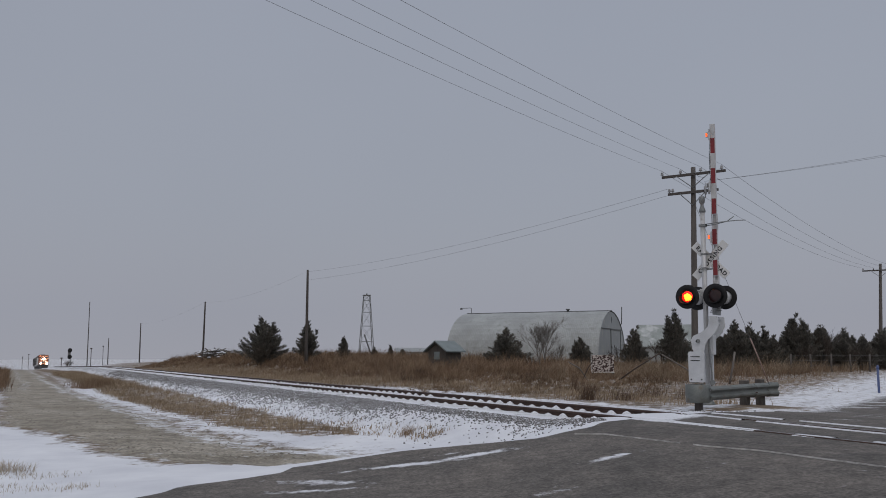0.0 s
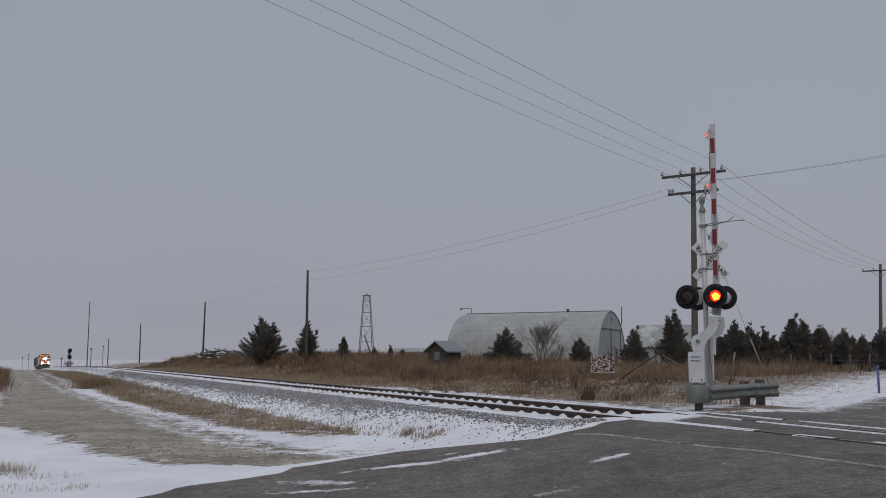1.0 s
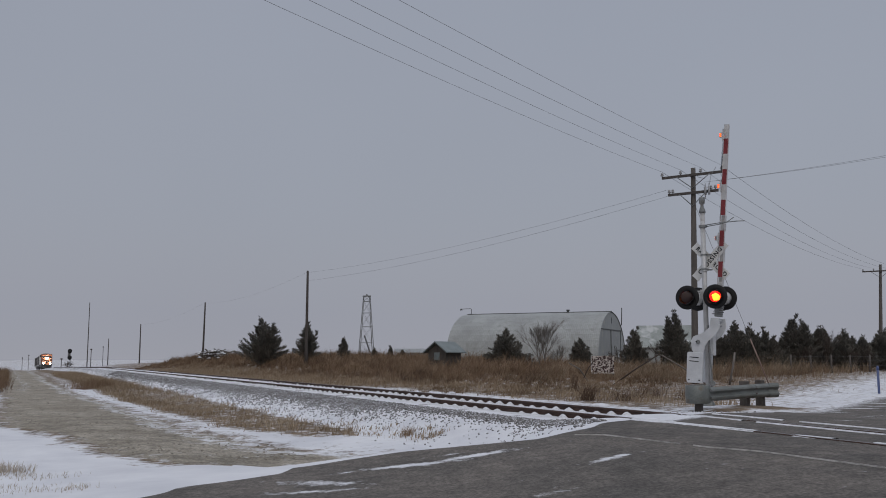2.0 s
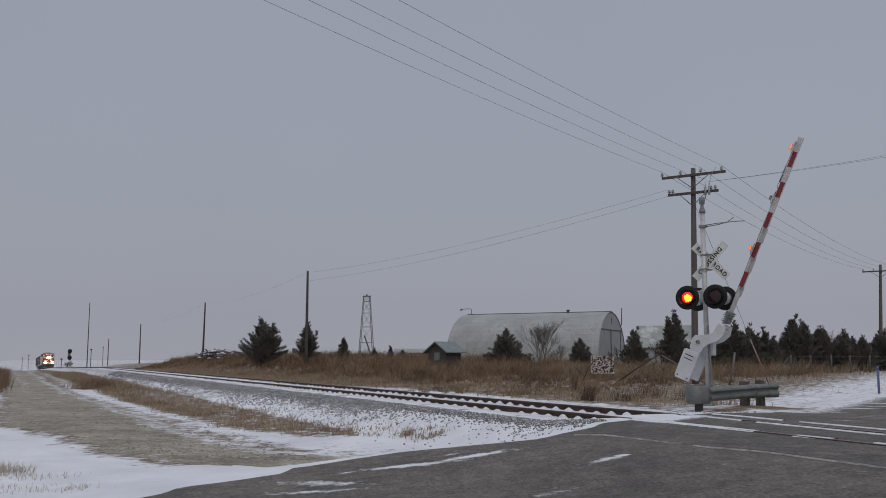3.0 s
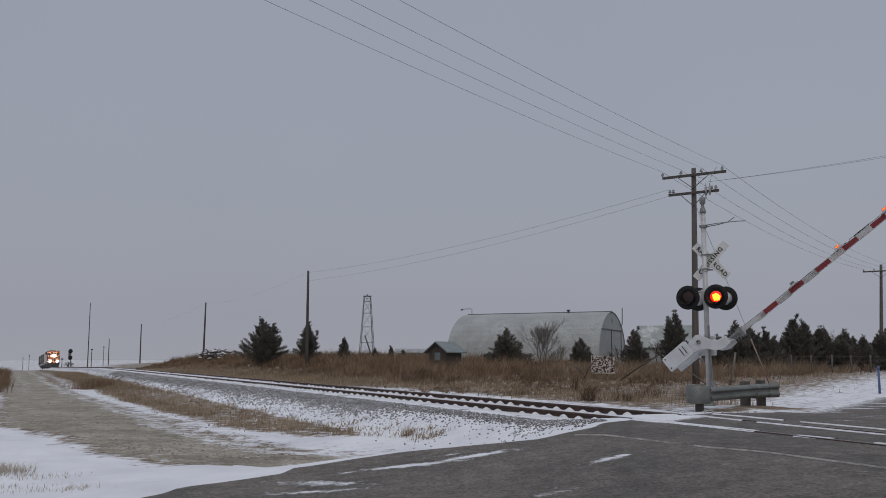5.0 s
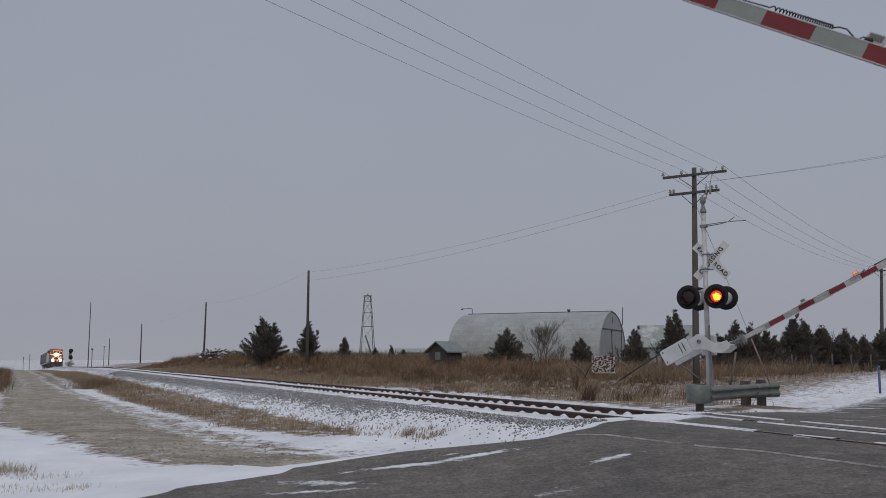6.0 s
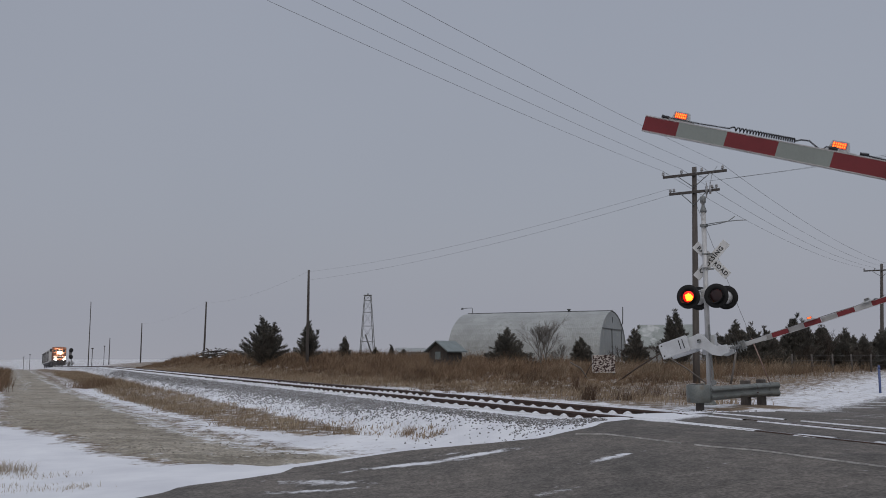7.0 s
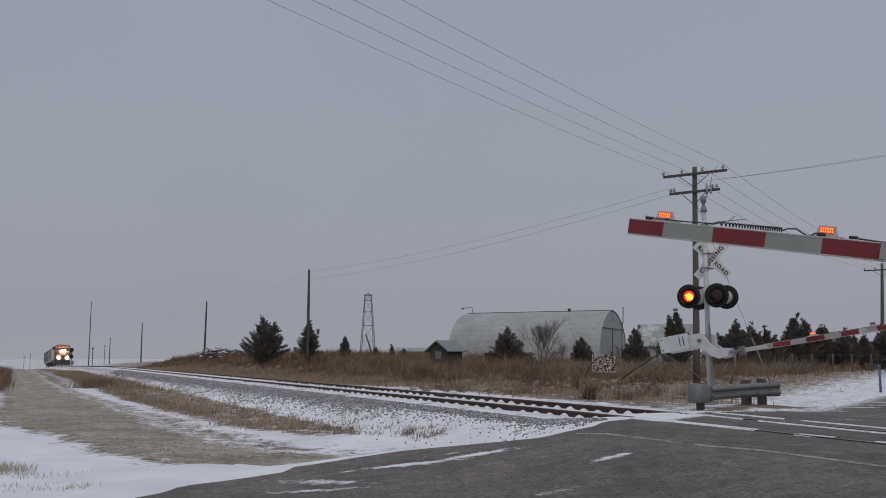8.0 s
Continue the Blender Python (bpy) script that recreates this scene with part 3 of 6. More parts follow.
for s in tie_s:
    x, y = from_sn(s, rt.uniform(-0.04, 0.04))
    t = new("tie", tie_me)
    t.parent = track_bed
    t.matrix_basis = pose(x, y, -0.218 + rail_z(s), rt.uniform(-1, 1), rt.uniform(-0.6, 0.6), TIE_TURN + rt.uniform(-1.2, 1.2))


def build_mounds():
    """Snow heaped over every tie, against both sides of the rails."""
    verts, faces = [], []
    rnd = np.random.RandomState(8)
    for s in tie_s:
        for n, k in ((-0.86, 1.0), (-0.65, 0.8), (0.65, 1.0), (0.86, 0.75)):
            if rnd.rand() < 0.03:
                continue
            h, w, l = rnd.uniform(0.025, 0.062) * k, rnd.uniform(0.15, 0.22), rnd.uniform(0.13, 0.19)
            base = len(verts)
            for i in range(4):
                ph = (i / 3) * math.pi / 2
                shrink = (1, 0.62, 0.30, 0.06)[i]
                for j in range(8):
                    th = j * math.tau / 8
                    q = rnd.uniform(0.9, 1.1)
                    x, y = from_sn(s + w * shrink * math.cos(th) * q, n + l * shrink * math.sin(th) * q)
                    verts.append((x, y, -0.155 + rail_z(s) + (h + 0.055) * (0, 0.42, 0.8, 1)[i]))
            for i in range(3):
                for j in range(8):
                    a, b = base + i * 8 + j, base + i * 8 + (j + 1) % 8
                    faces.append((a, b, b + 8, a + 8))
    ob = mesh_ob("snow_mounds", verts, faces, M_SNOW)
    tagged(ob, "small heaps of snow on the ties against the rails", "snow", kind="stuff")


build_mounds()


def rail_bank(n0, n1, salt):
    """Blown snow lying against the web of a rail."""
    rnd = random.Random(salt)
    bm = bmesh.new()
    prev = None
    s, h = 18.4, 0.015
    while s < 120:
        h = min(max(h + rnd.uniform(-0.008, 0.008), 0.004), 0.026)
        row = []
        for f, zz in ((0.0, h), (0.25, h * 0.95), (0.6, h * 0.5), (1.0, -0.02)):
            x, y = from_sn(s, n0 + (n1 - n0) * f * (1 + rnd.uniform(-0.12, 0.12) * (f > 0.3)))
            row.append(bm.verts.new((x, y, -0.128 + rail_z(s) + zz)))
        if prev:
            for k in range(3):
                bm.faces.new((prev[k], prev[k + 1], row[k + 1], row[k])).smooth = True
        prev = row
        s += 0.26 if s < 60 else 1.0
    bmesh.ops.recalc_face_normals(bm, faces=bm.faces)
    tagged(part("snow_bank", bm, M_SNOW), "low bank of blown snow against a rail", "snow", "snow along the rails", "stuff")


rail_bank(-0.768, -1.20, 3)
rail_bank(0.742, 0.36, 4)


def build_stones():
    """Broken ballast stones poking out of the snow on the shoulder."""
    rnd = np.random.RandomState(3)
    octa = np.array([(1, 0, 0), (-1, 0, 0), (0, 1, 0), (0, -1, 0), (0, 0, 1), (0, 0, -1)], float)
    tri = [(0, 2, 4), (2, 1, 4), (1, 3, 4), (3, 0, 4), (2, 0, 5), (1, 2, 5), (3, 1, 5), (0, 3, 5)]
    N = 76000
    s = 16.5 + 75 * rnd.rand(N) ** 1.75
    pick = rnd.rand(N)
    n = np.where(pick < 0.62, -1.50 - np.abs(rnd.normal(0, 0.38, N)), np.where(pick < 0.95, rnd.normal(-2.35, 0.50, N), rnd.uniform(1.4, 3.2, N)))
    x, y = from_sn(s, n)
    u, v = to_uv(x, y)
    low = sstep(1.9, 2.7, -n)
    patchy = sstep(-0.5, 0.6, lump(x * 1.7, y * 1.1, 1.0) + 0.5 * lump(x, y, 4.0))
    keep = rnd.rand(N) < (1.0 - low * (0.82 - 0.62 * patchy)) * (1 - 0.88 * sstep(1.66, 1.95, -n) * (1 - sstep(23, 30, s)))
    keep &= (n > -3.9) & (n < 3.2) & ~((n > -1.48) & (n < 1.4)) & (u < road_left(v) - 0.12)
    s, x, y = s[keep][:42000], x[keep][:42000], y[keep][:42000]
    k = len(s)
    r = rnd.uniform(0.011, 0.025, k) * (1 + 0.010 * s)
    axis = rnd.normal(0, 1, (k, 3, 3))
    e0 = axis[:, 0] / np.linalg.norm(axis[:, 0], axis=1)[:, None]
    e1 = axis[:, 1] - e0 * np.sum(axis[:, 1] * e0, 1)[:, None]
    e1 = e1 / np.linalg.norm(e1, axis=1)[:, None]
    turn = np.stack([e0, e1, np.cross(e0, e1)], 1)
    p = (octa[None] * rnd.uniform(0.7, 1.25, (k, 6, 1)) * r[:, None, None] * np.array([1.2, 1, 0.8])) @ turn
    p += np.stack([x, y, ground_z(x, y) + r * 0.12], 1)[:, None]
    verts = p.reshape(-1, 3).tolist()
    faces = (6 * np.arange(k)[:, None, None] + np.array(tri)[None]).reshape(-1, 3).tolist()
    ob = mesh_ob("ballast_stones", verts, faces, M_STONE, smooth=False)
    tagged(ob, "grey broken ballast stones half covered by snow", "ballast", kind="stuff")


build_stones()


# ---- crossing signals with gates ----
RZ_FAR = -34.2
LAMPS = []
GATES = []


def flasher(parent, name, x, y, z, back):
    """A round flashing lamp with background disc, hood and a lens that turns between its lit and its dark face."""
    d = -1 if not back else 1
    m = pose(x, y, z, 90 if d < 0 else -90)
    bm = bmesh.new()
    lathe(bm, [(0.05, -0.22), (0.13, -0.20), (0.17, -0.12), (0.175, 0.0), (0.168, 0.0), (0.160, -0.10), (0.10, -0.17)], m, 28)
    body = part(name, bm, M_MAST, parent, "silver flashing-light housing with a black disc")
    bm = bmesh.new()
    lathe(bm, [(0.168, 0.0), (0.31, -0.004), (0.315, 0.004), (0.31, 0.014), (0.168, 0.016), (0.168, 0.0)], m, 40, caps=False)
    part("background_disc", bm, M_BLACK, body)
    bm = bmesh.new()
    seg = 22
    rows = []
    for k in range(seg + 1):
        a = math.pi * (0.02 + 1.06 * k / seg) - 0.13
        row = []
        for rr, dep in ((0.180, 0.012), (0.184, 0.30 - 0.17 * abs(math.cos(a)) ** 2)):
            row.append(bm.verts.new(m @ Vector((rr * math.cos(a), -d * -1 * rr * math.sin(a) * (1 if d < 0 else -1), dep))))
        rows.append(row)
    for a, b in zip(rows, rows[1:]):
        bm.faces.new((a[0], b[0], b[1], a[1]))
    hood = part("hood", bm, M_BLACK, body)
    so = hood.modifiers.new("solid", "SOLIDIFY")
    so.thickness = 0.006
    bm = bmesh.new()
    lathe(bm, [(0.146, 0.0005), (0.142, 0.006), (0.08, 0.016), (0.02, 0.020)], pose(0, 0, 0), 28, 1)
    lathe(bm, [(0.092, 0.0130), (0.090, 0.021), (0.05, 0.026), (0.01, 0.028)], pose(0.014, -0.012, 0), 18, 2)
    for a, r in ((0.1, 0.036), (0.9, 0.020), (1.7, 0.032), (2.6, 0.040), (3.5, 0.018), (4.2, 0.034), (5.0, 0.024), (5.6, 0.038)):
        lathe(bm, [(r, 0.010), (r * 0.95, 0.0205), (r * 0.3, 0.0235)], pose(0.014 + 0.076 * math.cos(a), -0.012 + 0.076 * math.sin(a), 0), 10, 2)
    lathe(bm, [(0.02, -0.020), (0.08, -0.016), (0.150, -0.0065), (0.166, -0.004), (0.166, 0.002), (0.146, 0.002)], pose(0, 0, 0), 28, 0)
    lens = part("lens", bm, [M_LENSOFF, M_LENSLIT, M_LENSCORE], body, "red glass lens")
    lens.matrix_basis = m
    return lens, m


CROSS = [("RAIL ROAD", -1), ("CROSSING", 1)]


def letters(word, size, parent, m, material):
    cu = bpy.data.curves.new("lettering", "FONT")
    cu.body, cu.size, cu.align_x, cu.align_y = word, size, "CENTER", "CENTER"
    cu.extrude = 0.002
    cu.offset = 0.005
    cu.space_character = 1.22
    cu.materials.append(material)
    ob = new("lettering", cu)
    bpy.context.view_layer.update()
    me = bpy.data.meshes.new_from_object(ob)
    bpy.data.objects.remove(ob)
    o2 = new("lettering", me)
    o2.parent = parent
    o2.matrix_basis = m
    return o2


def gate_lamp(parent, along, phase):
    """A clear lamp box on the arm: its panel turns between a lit and a dark face."""
    bm = bmesh.new()
    slab(bm, [(along - 0.16, -0.005), (along + 0.15, -0.005), (along + 0.12, 0.018), (along + 0.075, 0.022), (along + 0.075, 0.03), (along - 0.075, 0.03), (along - 0.075, 0.022), (along - 0.13, 0.018)], -0.03, 0.03)
    for q in bm.verts:
        q.co.z += -0.265
    lamp = part("gate_lamp", bm, M_CLEAR, parent, "clear lamp box on the arm")
    bm = bmesh.new()
    slab(bm, [(along - 0.075, 0.03), (along + 0.075, 0.03), (along + 0.058, 0.092), (along - 0.058, 0.092)], -0.022, 0.022)
    for q in bm.verts:
        q.co.z += -0.265
    shell = part("lamp_case", bm, M_CLEAR, parent)
    bm = bmesh.new()
    box(bm, (0, 0.0, 0), (0.104, 0.050, 0.046), index=0)
    for side in (1, -1):
        box(bm, (0, side * 0.0255, 0), (0.098, 0.003, 0.040), index=1)
        for i in range(6):
            for j in range(2):
                box(bm, (-0.040 + 0.016 * i, side * 0.0285, -0.010 + 0.020 * j), (0.010, 0.004, 0.013), index=2)
        if phase is not None:
            for i in range(6):
                box(bm, (-0.040 + 0.016 * i, 0, side * 0.0245), (0.009, 0.036, 0.004), index=0)
    panel = part("led_panel", bm, [M_LEDOFF, M_LEDDIM, M_LED], parent, "red light-emitting panel")
    panel.matrix_basis = pose(along, 0, -0.265 + 0.060)
    return panel


def crossing_signal(base, turn, pivot_h, length, first, first_red, seen_side, full, label, phases, spots):
    """Mast, flashing lights, crossbuck and gate. Local x: along the lowered arm, y: along the road, z up."""
    top = thing("crossing_signal", label, "crossing signal", pose(*base, 0, 0, turn), "railway crossing signals with gates")
    bm = bmesh.new()
    lathe(bm, [(0.17, -0.05), (0.17, 0.06), (0.15, 0.10), (0.10, 0.16), (0.085, 0.34), (0.072, 0.36)], None, 20)
    part("mast_base", bm, M_GUARD, top)
    bm = bmesh.new()
    rod(bm, (0, 0, 0.3), (0, 0, pivot_h + 3.50), 0.066, 0.064, 18)
    rod(bm, (0, 0, pivot_h + 1.9), (0, 0, pivot_h + 1.93), 0.078, None, 18)
    rod(bm, (0, 0, pivot_h + 1.98), (0, 0, pivot_h + 2.02), 0.078, None, 18)
    part("mast", bm, M_MAST, top)
    bm = bmesh.new()
    lathe(bm, [(0.085, 0.0), (0.085, 0.05), (0.045, 0.16), (0.04, 0.22), (0.075, 0.26), (0.08, 0.40), (0.07, 0.42)], pose(0, 0, pivot_h + 3.46), 16)
    part("bell", bm, M_GALV, top, "grey warning bell on the mast top")
    bm = bmesh.new()
    z = pivot_h + 3.12
    tube(bm, [(0.05, -0.05, z), (0.4, -0.05, z + 0.03), (0.9, -0.06, z + 0.04), (1.12, -0.06, z + 0.03)], 0.012)
    tube(bm, [(0.05, 0.02, z - 0.03), (0.4, 0.0, z + 0.0), (0.65, 0.0, z + 0.05), (0.82, 0.0, z + 0.16)], 0.012)
    box(bm, (0, 0, z - 0.02), (0.17, 0.17, 0.07), bevel=0.01)
    part("bracket_rods", bm, M_GALV, top)
    # conduit and small boxes on the mast
    bm = bmesh.new()
    tube(bm, [(0.10, -0.05, 0.25), (0.13, -0.07, 0.8), (0.10, -0.06, 1.2), (0.07, -0.06, pivot_h + 0.5)], 0.022)
    rod(bm, (0.14, -0.09, 0.62), (0.14, -0.05, 0.62), 0.07, None, 14)
    part("conduit", bm, M_GALV, top)
    # lights
    zl = pivot_h + 1.22
    bm = bmesh.new()
    rod(bm, (-0.42, 0, zl + 0.16), (0.42, 0, zl + 0.16), 0.03, None, 10)
    box(bm, (0, 0, zl + 0.10), (0.22, 0.2, 0.22), bevel=0.02)
    for sx in (-1, 1):
        for sy in (-1, 1):
            rod(bm, (sx * 0.37, 0, zl + 0.16), (sx * 0.37, sy * 0.3, zl + 0.05), 0.025, None, 8)
    part("light_crossarm", bm, M_MAST, top)
    for sx in (-1, 1):
        for back in (False, True):
            lens, m = flasher(top, "flashing_light", sx * 0.365, 0.50 if back else -0.32, zl, back)
            if (not back) == seen_side:
                LAMPS.append((lens, m, "left" if (sx < 0) == seen_side else "right"))
            else:
                LAMPS.append((lens, m, "right" if (sx < 0) == seen_side else "left"))
    if full:
        zc = pivot_h + 2.15
        ys = 0.115
        for k, (word, sign) in enumerate(CROSS):
            bm = bmesh.new()
            box(bm, (0, 0, 0), (1.22, 0.004, 0.23), bevel=0.0015)
            blade = part("crossbuck_blade", bm, M_SIGN, top, "white crossbuck blade with black letters")
            blade.matrix_basis = pose(0.135, ys - 0.012 * k, zc + 0.04, 0, -47 if sign > 0 else 46, 0)
            if word == "RAIL ROAD":
                for w, off in (("RAIL", -0.33), ("ROAD", 0.33)):
                    letters(w, 0.150, blade, pose(off, -0.0035, 0, 90, 0, 0), M_LETTER)
            else:
                letters(word, 0.158, blade, pose(0, -0.0035, 0, 90, 0, 0), M_LETTER)
        for dz in (-0.2, 0.2):
            bm = bmesh.new()
            box(bm, (0.05, 0.06, zc + dz), (0.3, 0.02, 0.04))
            rod(bm, (0, 0, zc + dz - 0.02), (0, 0, zc + dz + 0.02), 0.074, None, 16)
            part("crossbuck_bracket", bm, M_GALV, top)
    # fixed gate mechanism
    bm = bmesh.new()
    box(bm, (-0.02, 0.19, pivot_h - 0.02), (0.34, 0.22, 0.52), bevel=0.03)
    box(bm, (-0.02, 0.12, pivot_h), (0.22, 0.10, 0.36), bevel=0.01)
    part("gate_mechanism", bm, M_WHITE, top, "white gate drive housing")
    bm = bmesh.new()
    rod(bm, (-0.15, -0.24, pivot_h + 0.07), (-0.15, 0.40, pivot_h + 0.07), 0.035, None, 12)
    for yy in (-0.245, 0.405):
        rod(bm, (-0.15, yy - 0.012, pivot_h + 0.07), (-0.15, yy + 0.012, pivot_h + 0.07), 0.06, None, 6)
    part("pivot_shaft", bm, M_GALV, top)
    # moving gate
    bm = bmesh.new()
    arm_shape = [(-0.34, 0.10), (-0.20, 0.17), (0.02, 0.20), (0.13, 0.15), (0.19, 0.02), (0.27, -0.14), (0.38, -0.25), (0.64, -0.29), (0.64, -0.50), (0.40, -0.53), (0.20, -0.43), (0.04, -0.25), (-0.10, -0.17), (-0.34, -0.12)]
    for y0 in (-0.20, 0.35):
        slab(bm, arm_shape, y0, y0 + 0.045)
        rod(bm, (0, y0 - 0.02, 0), (0, y0 + 0.065, 0), 0.05, None, 12)
    for x in (0.46, 0.57):
        rod(bm, (x, -0.2, -0.40), (x, 0.39, -0.40), 0.025, None, 8)
    drive = part("gate_support_arm", bm, M_WHITE, top, "white cranked gate support arms")
    bv = drive.modifiers.new("bevel", "BEVEL")
    bv.width, bv.segments, bv.limit_method = 0.014, 2, "ANGLE"
    for y0, y1 in ((-0.31, -0.205), (0.40, 0.50)):
        bm = bmesh.new()
        slab(bm, [(-1.05, -0.17), (-1.06, 0.21), (-1.01, 0.24), (-0.30, 0.25), (-0.27, 0.22), (-0.27, -0.14), (-0.32, -0.17)], y0, y1)
        cw = part("counterweight", bm, M_WHITE, drive, "white counterweight plates")
        bv = cw.modifiers.new("bevel", "BEVEL")
        bv.width, bv.segments, bv.limit_method = 0.012, 2, "ANGLE"
    for xx in (-0.40, -0.50):
        bm = bmesh.new()
        box(bm, (xx, -0.313, 0.06), (0.020, 0.012, 0.24), bevel=0.003)
        part("weight_slot", bm, M_BLACK, drive)
    for q in ((-0.98, 0.17), (-0.98, -0.10), (0.0, 0.02)):
        bm = bmesh.new()
        rod(bm, (q[0], -0.321, q[1]), (q[0], -0.303, q[1]), 0.02, None, 8)
        part("weight_bolt", bm, M_BLACK, drive)
    bm = bmesh.new()
    box(bm, (0.66, 0.09, -0.33), (0.26, 0.56, 0.05), bevel=0.01)
    box(bm, (0.80, 0.09, -0.33), (0.14, 0.16, 0.20), bevel=0.015)
    for k in range(6):
        rod(bm, (0.60 + 0.05 * k, -0.1 + 0.07 * (k % 3), -0.50), (0.60 + 0.05 * k, -0.1 + 0.07 * (k % 3), -0.22), 0.012, None, 6)
    part("arm_clamp", bm, M_GALV, drive, "galvanised arm clamp with bolts")
    arm_y = 0.09
    bm = bmesh.new()
    box(bm, (1.10, arm_y, -0.33), (0.66, 0.05, 0.11), bevel=0.01)
    part("arm_root", bm, M_MAST, drive)
    # the near arm takes the darker white, with the shade of its face painted in
    white = M_SHADEDWHITE if first_red else M_FARWHITE
    edge = length
    red, size = first_red, first
    while edge > 1.35:
        start = max(edge - size, 1.32)
        bm = bmesh.new()
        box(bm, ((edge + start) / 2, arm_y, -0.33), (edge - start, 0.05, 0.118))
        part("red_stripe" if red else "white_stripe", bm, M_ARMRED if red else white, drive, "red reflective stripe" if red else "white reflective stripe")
        edge, red, size = start, not red, 0.406
    bm = bmesh.new()
    for zz in (-0.33 - 0.0625, -0.33 + 0.0625):
        box(bm, ((length + 1.32) / 2, arm_y, zz), (length - 1.32, 0.054, 0.007))
    part("arm_trim", bm, M_ARMEDGE, drive, "pale aluminium edge of the arm")
    panels = []
    # lamps and cord on the arm: the lamps sit at the arm's y
    for dist, ph in zip(spots, phases):
        panel = gate_lamp(drive, length - dist, ph)
        for o in list(drive.children)[-3:]:
            if o.name.startswith("led_panel"):
                m = o.matrix_basis.copy()
                m.translation.y += arm_y
                o.matrix_basis = m
            else:
                o.matrix_basis = pose(0, arm_y, 0)
        panels.append((panel, ph))
    bm = bmesh.new()
    pts = [(length - 0.12, arm_y - 0.02, -0.245), (length - 0.2, arm_y - 0.02, -0.255), (length - 0.45, arm_y - 0.02, -0.258), (length - 0.70, arm_y, -0.255)]
    for k in range(0, 23 * 8):
        a = k * math.tau / 8
        q = k / (23 * 8)
        pts.append((length - 0.72 - 0.50 * (q ** 0.75), arm_y + 0.014 * math.cos(a), -0.25 + 0.014 * math.sin(a)))
    pts += [(length - 1.26, arm_y, -0.238), (length - 1.32, arm_y, -0.235), (length - 1.37, arm_y - 0.01, -0.262), (length - 1.42, arm_y, -0.285), (length - 1.45, arm_y, -0.255), (length - 1.52, arm_y, -0.245)]
    pts = [(a, b, c + 0.012) for a, b, c in pts]
    tube(bm, pts, 0.006, 5)
    tube(bm, [(length - 1.72, arm_y, -0.25), (length - 1.95, arm_y, -0.262), (length - 2.4, arm_y, -0.255), (length - 2.9, arm_y, -0.26)], 0.0065, 5)
    tube(bm, [(length - 3.15, arm_y, -0.255), (length - 3.6, arm_y, -0.262), (1.4, arm_y, -0.26), (1.0, arm_y, -0.262), (0.75, arm_y, -0.22)], 0.0065, 5)
    for xx in (length - 0.16, length - 1.5, length - 1.72):
        rod(bm, (xx - 0.03, arm_y, -0.245), (xx + 0.03, arm_y, -0.248), 0.012, None, 8)
    part("lamp_cord", bm, M_CORD, drive, "coiled black lamp cord")
    shift = Matrix.Translation((0.15, 0, -0.07))
    for o in drive.children:
        if not o.name.startswith(("counterweight", "weight")):
            o.matrix_basis = shift @ o.matrix_basis
    for panel, ph in panels:
        LAMPS.append((panel, panel.matrix_basis.copy(), ph))
    GATES.append((drive, pivot_h + 0.07))
    return top


FAR_BASE, NEAR_BASE = (6.85, 23.60, -0.24), (6.22, 4.354, -0.52)
crossing_signal(FAR_BASE, RZ_FAR, 1.61, 5.60, 0.38, False, True, True, "grey crossing signal mast with red flashing lights and lowering gate", (None, "right", "left"), (0.30, 1.66, 3.03))
crossing_signal(NEAR_BASE, 180 + RZ_FAR, 1.92, 5.62, 0.30, True, False, True, "crossing signal mast with red and white gate arm coming down, whites darkened for shade", (None, "left", "right"), (0.26, 1.52, 3.03))


